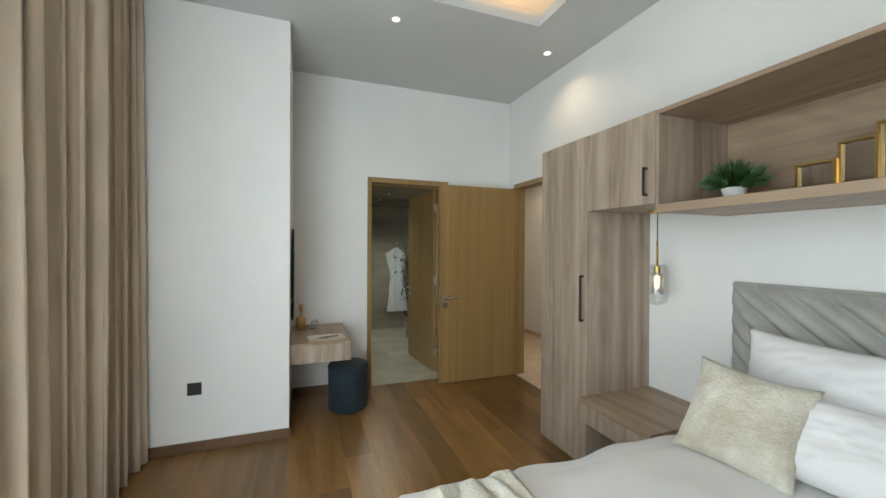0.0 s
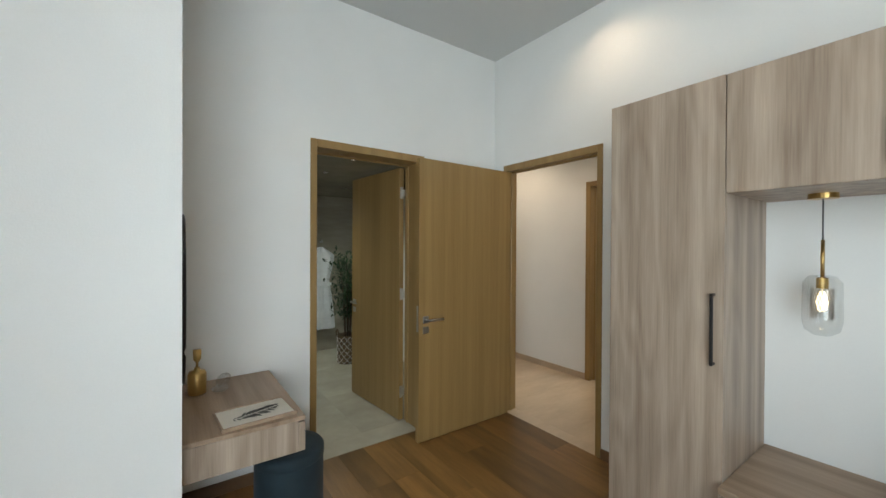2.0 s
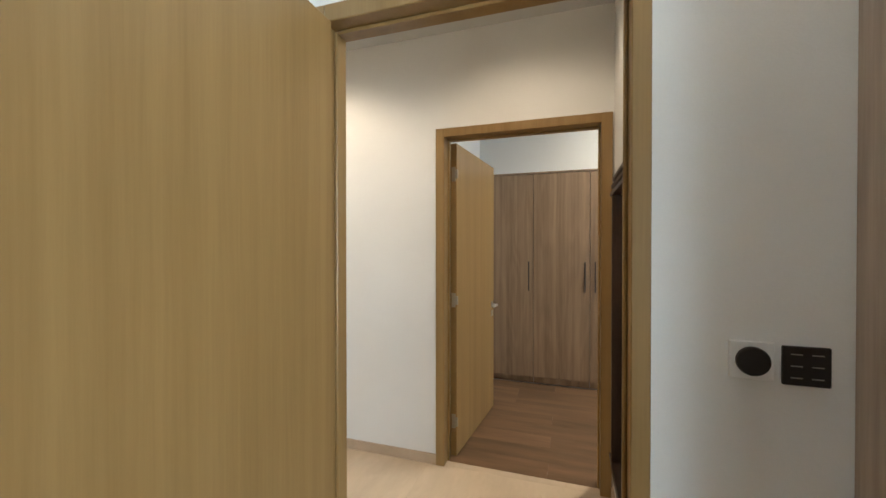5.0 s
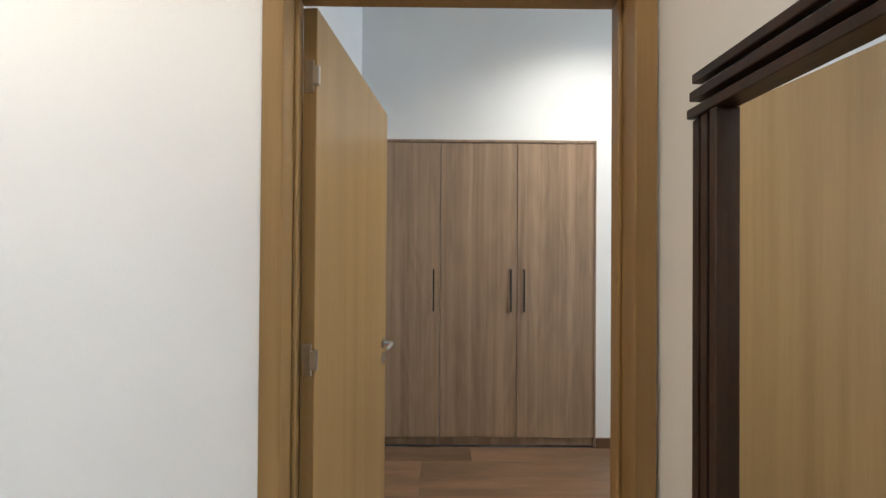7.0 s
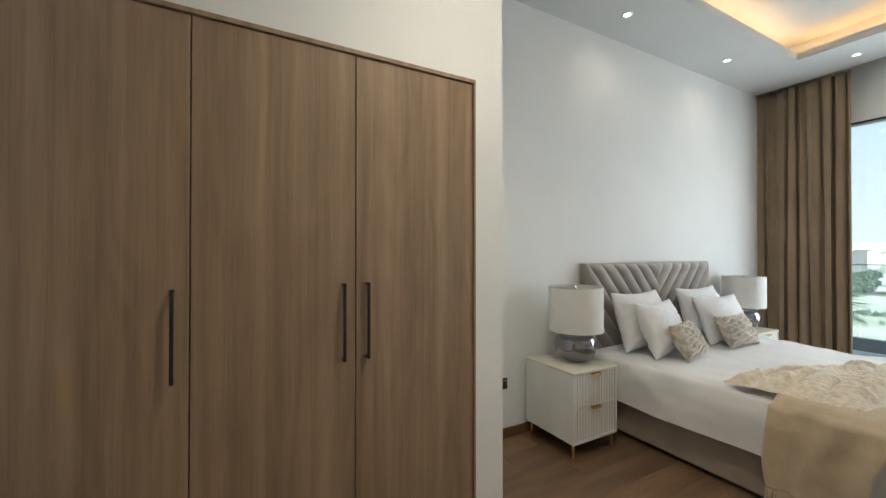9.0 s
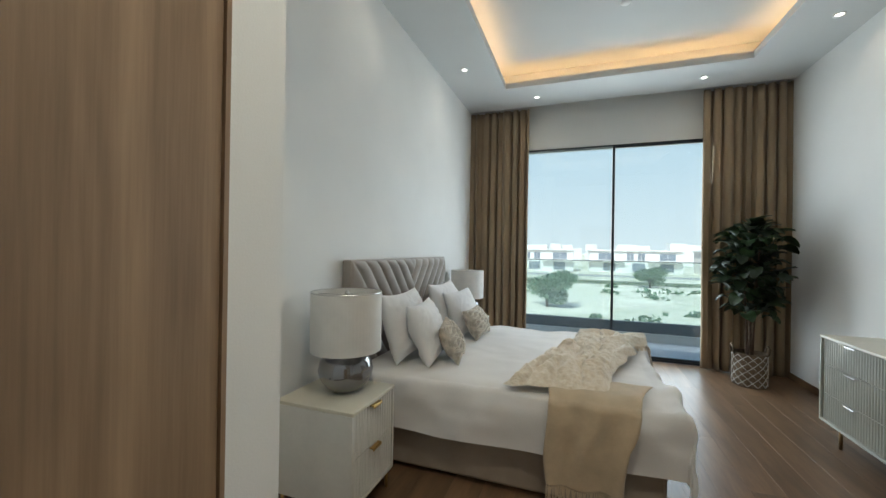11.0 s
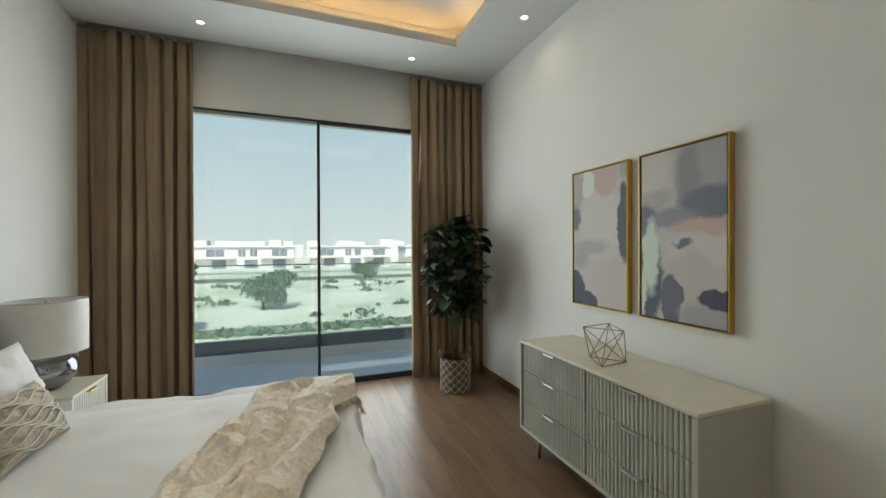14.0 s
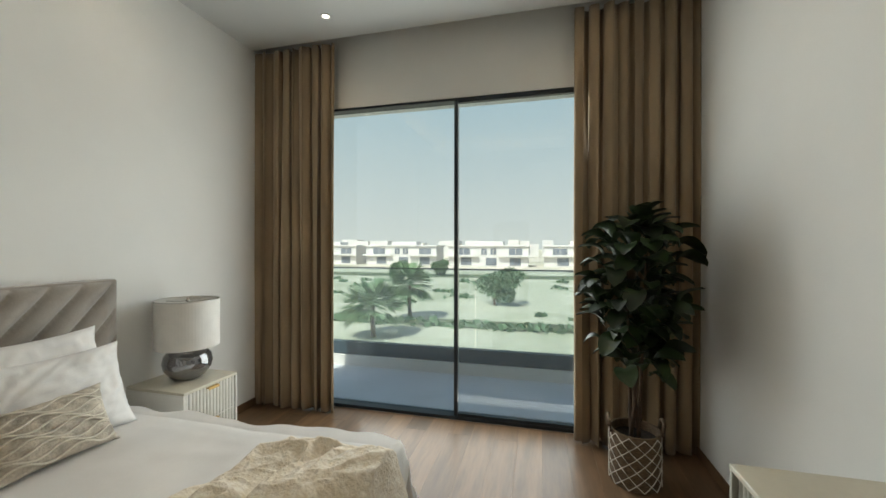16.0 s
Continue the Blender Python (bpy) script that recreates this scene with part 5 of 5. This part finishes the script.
def table_lamp(at):
    t = thing("table_lamp", at, "table lamp with a smoky glass globe and white drum shade", "table lamp", "bedside table lamps")
    part("globe", lathe([(0.0, 0.0), (0.07, 0.002), (0.11, 0.028), (0.147, 0.08), (0.156, 0.125), (0.145, 0.175), (0.11, 0.215), (0.06, 0.24), (0.03, 0.245)], 48), M_SMOKE, t, "smoky mirrored glass", smooth=True)
    part("collar", lathe([(0.032, 0.243), (0.032, 0.262), (0.012, 0.266), (0.012, 0.42), (0.0, 0.42)], 24), M_STEEL, t, smooth=True)
    part("shade", lathe([(0.2, 0.235), (0.2, 0.565), (0.197, 0.565), (0.197, 0.235), (0.2, 0.235)], 64), M_SHADE, t, "white linen drum shade", smooth=False)
    part("rim", lathe([(0.2, 0.562), (0.202, 0.564), (0.2, 0.568), (0.196, 0.566)], 64), M_STEEL, t)
    part("spider", boxes([(-0.197, 0.197, -0.003, 0.003, 0.545, 0.549), (-0.003, 0.003, -0.197, 0.197, 0.5495, 0.5535)]), M_STEEL, t)
    part("finial", lathe([(0, 0.55), (0.012, 0.55), (0.014, 0.56), (0.006, 0.575), (0, 0.576)], 16), M_STEEL, t, smooth=True)
    return t


tl = table_lamp((6.45, 1.60, 0.605))
copy_thing(tl, pose(6.48, -1.02, 0.605))

# dresser
dr = thing("dresser", (2.915, 0.357, 0), "grey-green six-drawer dresser with fluted fronts", "dresser")
D, z0, z1 = 0.485, 0.145, 0.805
part("top", box(0, D + 0.002, -0.692, 0.692, z1 - 0.02, z1, 0.003), M_CREAML, dr, "cream lacquered top")
part("side_panel", box(0, D, -0.692, -0.674, z0, z1 - 0.0205, 0.002), M_GREYL, dr)
part("side_panel", box(0, D, 0.674, 0.692, z0, z1 - 0.0205, 0.002), M_GREYL, dr)
part("bottom_panel", box(0, D, -0.674, 0.674, z0, z0 + 0.018, 0.002), M_GREYL, dr)
part("carcass", box(0, D - 0.035, -0.6735, 0.6735, z0 + 0.0185, z1 - 0.021), M_GREYL, dr)
for y0, y1 in ((-0.671, -0.003), (0.003, 0.671)):
    for a, b in ((0.166, 0.362), (0.367, 0.582), (0.587, 0.783)):
        f = part("drawer_front", fluted(y0, y1, a, b, D - 0.022, 0.0262), M_GREYL, dr)
        m = (y0 + y1) / 2
        part("handle", boxes([(D - 0.02, D + 0.006, m - 0.055, m + 0.055, b - 0.008, b - 0.003), (D + 0.002, D + 0.006, m - 0.055, m + 0.055, b - 0.014, b - 0.008)], 0.001), M_STEEL, f, "slim polished metal tab handle")
for sx in (0.04, D - 0.04):
    for sy in (-0.5, 0.55):
        part("leg", tube([(sx, sy, 0), (sx, sy, z0)], 0.012, 10), M_BRONZE, dr, smooth=True)

# wire sculpture
gs = thing("wire_sculpture", (3.22, 0.345, 0.805), "faceted dark bronze wire sculpture on the dresser", "ornament", turn=25)
lo = [Vector((0.12 * math.cos(a), 0.12 * math.sin(a), 0.004)) for a in (0.2, 2.3, 4.4)]
hi = [Vector((0.13 * math.cos(a) + 0.01, 0.13 * math.sin(a), 0.215)) for a in (1.25, 3.35, 5.45)]
mid = [Vector((0.02, 0.0, 0.11))]
for a in lo:
    for b in lo:
        if a is not b and a.x < b.x:
            part("wire", tube([a, b], 0.0026, 6), M_BRONZE, gs)
for a in hi:
    for b in hi:
        if a is not b and a.x < b.x:
            part("wire", tube([a, b], 0.0026, 6), M_BRONZE, gs)
for a in lo:
    for b in hi:
        part("wire", tube([a, b], 0.0026, 6), M_BRONZE, gs)

# paintings
SLATE, DARK, PINK, GREY, MINT, CREAM = (0.15, 0.16, 0.20), (0.055, 0.06, 0.09), (0.50, 0.38, 0.35), (0.36, 0.35, 0.36), (0.60, 0.66, 0.58), (0.60, 0.56, 0.53)
LILAC, BLUSH, NAVY = (0.40, 0.37, 0.37), (0.50, 0.45, 0.43), (0.075, 0.085, 0.125)
P1 = painting_material("abstract_canvas_one", (0.50, 0.47, 0.45), [
    (-0.23, 0.37, 0.07, 0.16, LILAC, 0.3), (0.02, 0.10, 0.20, 0.28, (0.55, 0.52, 0.50), 0.4), (0.07, 0.43, 0.12, 0.13, PINK, 0.3), (-0.10, 0.42, 0.055, 0.12, MINT, 0.2),
    (0.24, 0.46, 0.05, 0.08, GREY, 0.3), (0.245, 0.09, 0.058, 0.27, NAVY, 0.12), (-0.25, 0.15, 0.06, 0.09, SLATE, 0.5), (-0.08, -0.07, 0.18, 0.05, LILAC, 0.7),
    (-0.18, -0.16, 0.09, 0.07, (0.36, 0.36, 0.35), 0.8), (0.12, -0.32, 0.18, 0.18, BLUSH, 0.5), (-0.24, -0.38, 0.10, 0.12, DARK, 0.14), (-0.14, -0.47, 0.13, 0.07, DARK, 0.16)])
P2 = painting_material("abstract_canvas_two", (0.50, 0.47, 0.45), [
    (-0.15, 0.40, 0.16, 0.17, (0.54, 0.51, 0.47), 0.3), (0.15, 0.38, 0.20, 0.24, GREY, 0.4), (0.05, 0.32, 0.07, 0.2, (0.25, 0.25, 0.27), 0.7), (0.19, 0.17, 0.18, 0.09, SLATE, 0.4),
    (-0.22, 0.10, 0.10, 0.11, SLATE, 0.4), (-0.05, 0.10, 0.17, 0.055, (0.26, 0.26, 0.29), 0.6), (-0.14, 0.22, 0.10, 0.06, LILAC, 0.6), (0.14, 0.045, 0.20, 0.05, PINK, 0.4),
    (0.12, -0.08, 0.20, 0.09, (0.55, 0.52, 0.50), 0.3), (0.06, -0.24, 0.12, 0.15, BLUSH, 0.35), (-0.21, -0.27, 0.10, 0.27, NAVY, 0.3), (-0.19, -0.12, 0.055, 0.22, MINT, 0.4),
    (-0.24, -0.34, 0.022, 0.16, MINT, 0.6), (-0.055, -0.38, 0.07, 0.14, (0.12, 0.12, 0.155), 0.12), (0.02, -0.05, 0.06, 0.02, SLATE, 0.6), (0.16, -0.46, 0.16, 0.09, GREY, 0.5), (0.20, -0.35, 0.09, 0.06, DARK, 0.25)])
for y, m in ((-0.038, P1), (0.599, P2)):
    w, h = 0.273, 0.51
    f = thing("painting", (2.893, y, 1.57), "abstract painting in grey, blush and navy, gold-framed", "painting", "paintings over the dresser")
    part("frame", boxes([(0, 0.042, -w, -w + 0.006, -h, h), (0, 0.042, w - 0.006, w, -h, h), (0, 0.042, -w + 0.006, w - 0.006, h - 0.006, h), (0, 0.042, -w + 0.006, w - 0.006, -h, -h + 0.006)], 0.001), M_GOLD, f, "gold floating frame")
    part("gap", box(0.0, 0.02, -w + 0.006, w - 0.006, -h + 0.006, h - 0.006), M_BLACK, f)
    part("canvas", box(0.02, 0.036, -w + 0.015, w - 0.015, -h + 0.015, h - 0.015, 0.001), m, f)

curtain("curtain", 0.84, 3.42, M_CURT2, "taupe floor-length curtain beside the balcony doors", 2.1, 8, 'x', (5.885, -2.02, 0.012), 0.055, "taupe curtains")
curtain("curtain", 0.86, 3.42, M_CURT2, "taupe floor-length curtain beside the balcony doors", 4.4, 8, 'x', (2.915, -2.02, 0.012), 0.055, "taupe curtains")

# fiddle-leaf fig
basket((3.42, -1.58, 0.0), 0.155, 0.35, "woven basket with a white diamond cord net", M_CORD)
fg = thing("fiddle_leaf_fig", (3.42, -1.58, 0.25), "tall fiddle-leaf fig with dark glossy leaves", "plant")
rng = random.Random(17)
stems = bmesh.new()
for i in range(4):
    a = i * 1.57 + 0.4
    tube([(0.035 * math.cos(a), 0.035 * math.sin(a), 0), (0.03 * math.cos(a + 1), 0.03 * math.sin(a + 1), 0.3), (0.05 * math.cos(a + 0.4), 0.05 * math.sin(a + 0.4), 0.65), (0.1 * math.cos(a), 0.1 * math.sin(a), 1.2)], 0.014, 8, bm=stems, r_end=0.006)
part("trunk", stems, M_BARK, fg, "twisted thin brown stems", smooth=True)


def leaf_mesh():
    bm = bmesh.new()
    rows = []
    for i in range(8):
        s = i / 7
        w = 0.066 * (math.sin(math.pi * min(1, s * 0.93 + 0.04)) ** 0.55) * (0.6 + 0.5 * s)
        z = 0.03 * math.sin(math.pi * s) - 0.05 * s * s
        rows.append([bm.verts.new((0.02 + 0.15 * s, q * w, z + abs(q) * 0.018)) for q in (-1, 0, 1)])
    for a, b in zip(rows, rows[1:]):
        for q in range(2):
            bm.faces.new((a[q], a[q + 1], b[q + 1], b[q]))
    tube([(0, 0, -0.002), (0.03, 0, 0.0)], 0.003, 4, bm=bm)
    return bm


leaf_data = mesh_of(leaf_mesh(), "leaf", M_LEAF, True)
for i in range(260):
    zz = rng.uniform(0.50, 1.46)
    rad = 0.30 * math.sin(math.pi * min(1, max(0, (zz - 0.26) / 1.42))) ** 0.7 * rng.uniform(0.15, 1.0)
    a = rng.uniform(0, 6.283)
    lf = new("leaf", leaf_data)
    lf.parent = fg
    s = rng.uniform(0.75, 1.2)
    lf.matrix_local = pose(rad * math.cos(a) * 0.85, rad * math.sin(a) * 0.85, zz, rng.uniform(-25, 25), rng.uniform(-65, 20), math.degrees(a) + rng.uniform(-40, 40)) @ Matrix.Diagonal((s, s, s, 1))


# ---- floors, piece by piece ----
plank_cache = {}


def plank(parent, x0, x1, y0, y1, material, top=0.0, name="plank"):
    key = (round(x1 - x0, 3), round(y1 - y0, 3), material.name)
    if key not in plank_cache:
        w, l = key[0], key[1]
        plank_cache[key] = mesh_of(box(0.0003, w - 0.0003, 0.0003, l - 0.0003, -0.012, 0.0, 0.0004), name, material)
    ob = new(name, plank_cache[key])
    ob.parent = parent
    ob.location = (x0, y0, top)


def plank_floor(name, areas, w, length, material, seed):
    rng = random.Random(seed)
    fl = part(name, boxes([(a[0], a[1], a[2], a[3], -0.03, -0.008) for a in areas]), M_JOINT)
    structure(fl)
    for x0, x1, y0, y1 in areas:
        n = max(1, round((x1 - x0) / w))
        ww = (x1 - x0) / n
        for i in range(n):
            y = y0 - rng.choice((0.25, 0.6, 0.95, 1.3, 1.65))
            while y < y1:
                a, b = max(y, y0), min(y + length, y1)
                if b - a > 0.04:
                    plank(fl, x0 + i * ww, x0 + (i + 1) * ww, a, b, material)
                y += length
    return fl


plank_floor("floor_bedroom", [(-1.22, 0.29, -2.2, 3.708), (0.29, 2.77, -2.2, 4.60)], 0.19, 1.9, M_FLOOR1, 1)
plank_floor("floor_master", [(2.89, 4.20, -2.15, 3.30), (4.20, 5.90, -2.15, 4.62), (5.90, 6.738, -2.15, 2.715)], 0.19, 1.9, M_FLOOR2, 2)


def tile_floor(name, x0, x1, y0, y1, tx, ty, material):
    fl = structure(part(name, box(x0, x1, y0, y1, -0.03, -0.008), M_SKIRT_L))
    nx, ny = max(1, round((x1 - x0) / tx)), max(1, round((y1 - y0) / ty))
    for i in range(nx):
        for j in range(ny):
            plank(fl, x0 + (x1 - x0) * i / nx, x0 + (x1 - x0) * (i + 1) / nx, y0 + (y1 - y0) * j / ny, y0 + (y1 - y0) * (j + 1) / ny, material, name="tile")


tile_floor("floor_lobby", 2.89, 4.14, 3.42, 6.9, 1.25, 1.2, M_MARBLE)
tile_floor("floor_lobby_threshold", 2.77, 2.89, 3.479, 4.475, 0.12, 1.0, M_MARBLE)
tile_floor("floor_master_threshold", 4.14, 4.20, 3.438, 4.509, 0.12, 1.1, M_MARBLE)
tile_floor("floor_bath", 0.29, 2.77, 4.82, 7.45, 0.62, 0.88, M_BFLOOR)
tile_floor("floor_bath_threshold", 1.041, 1.97, 4.60, 4.82, 0.93, 0.22, M_BFLOOR)
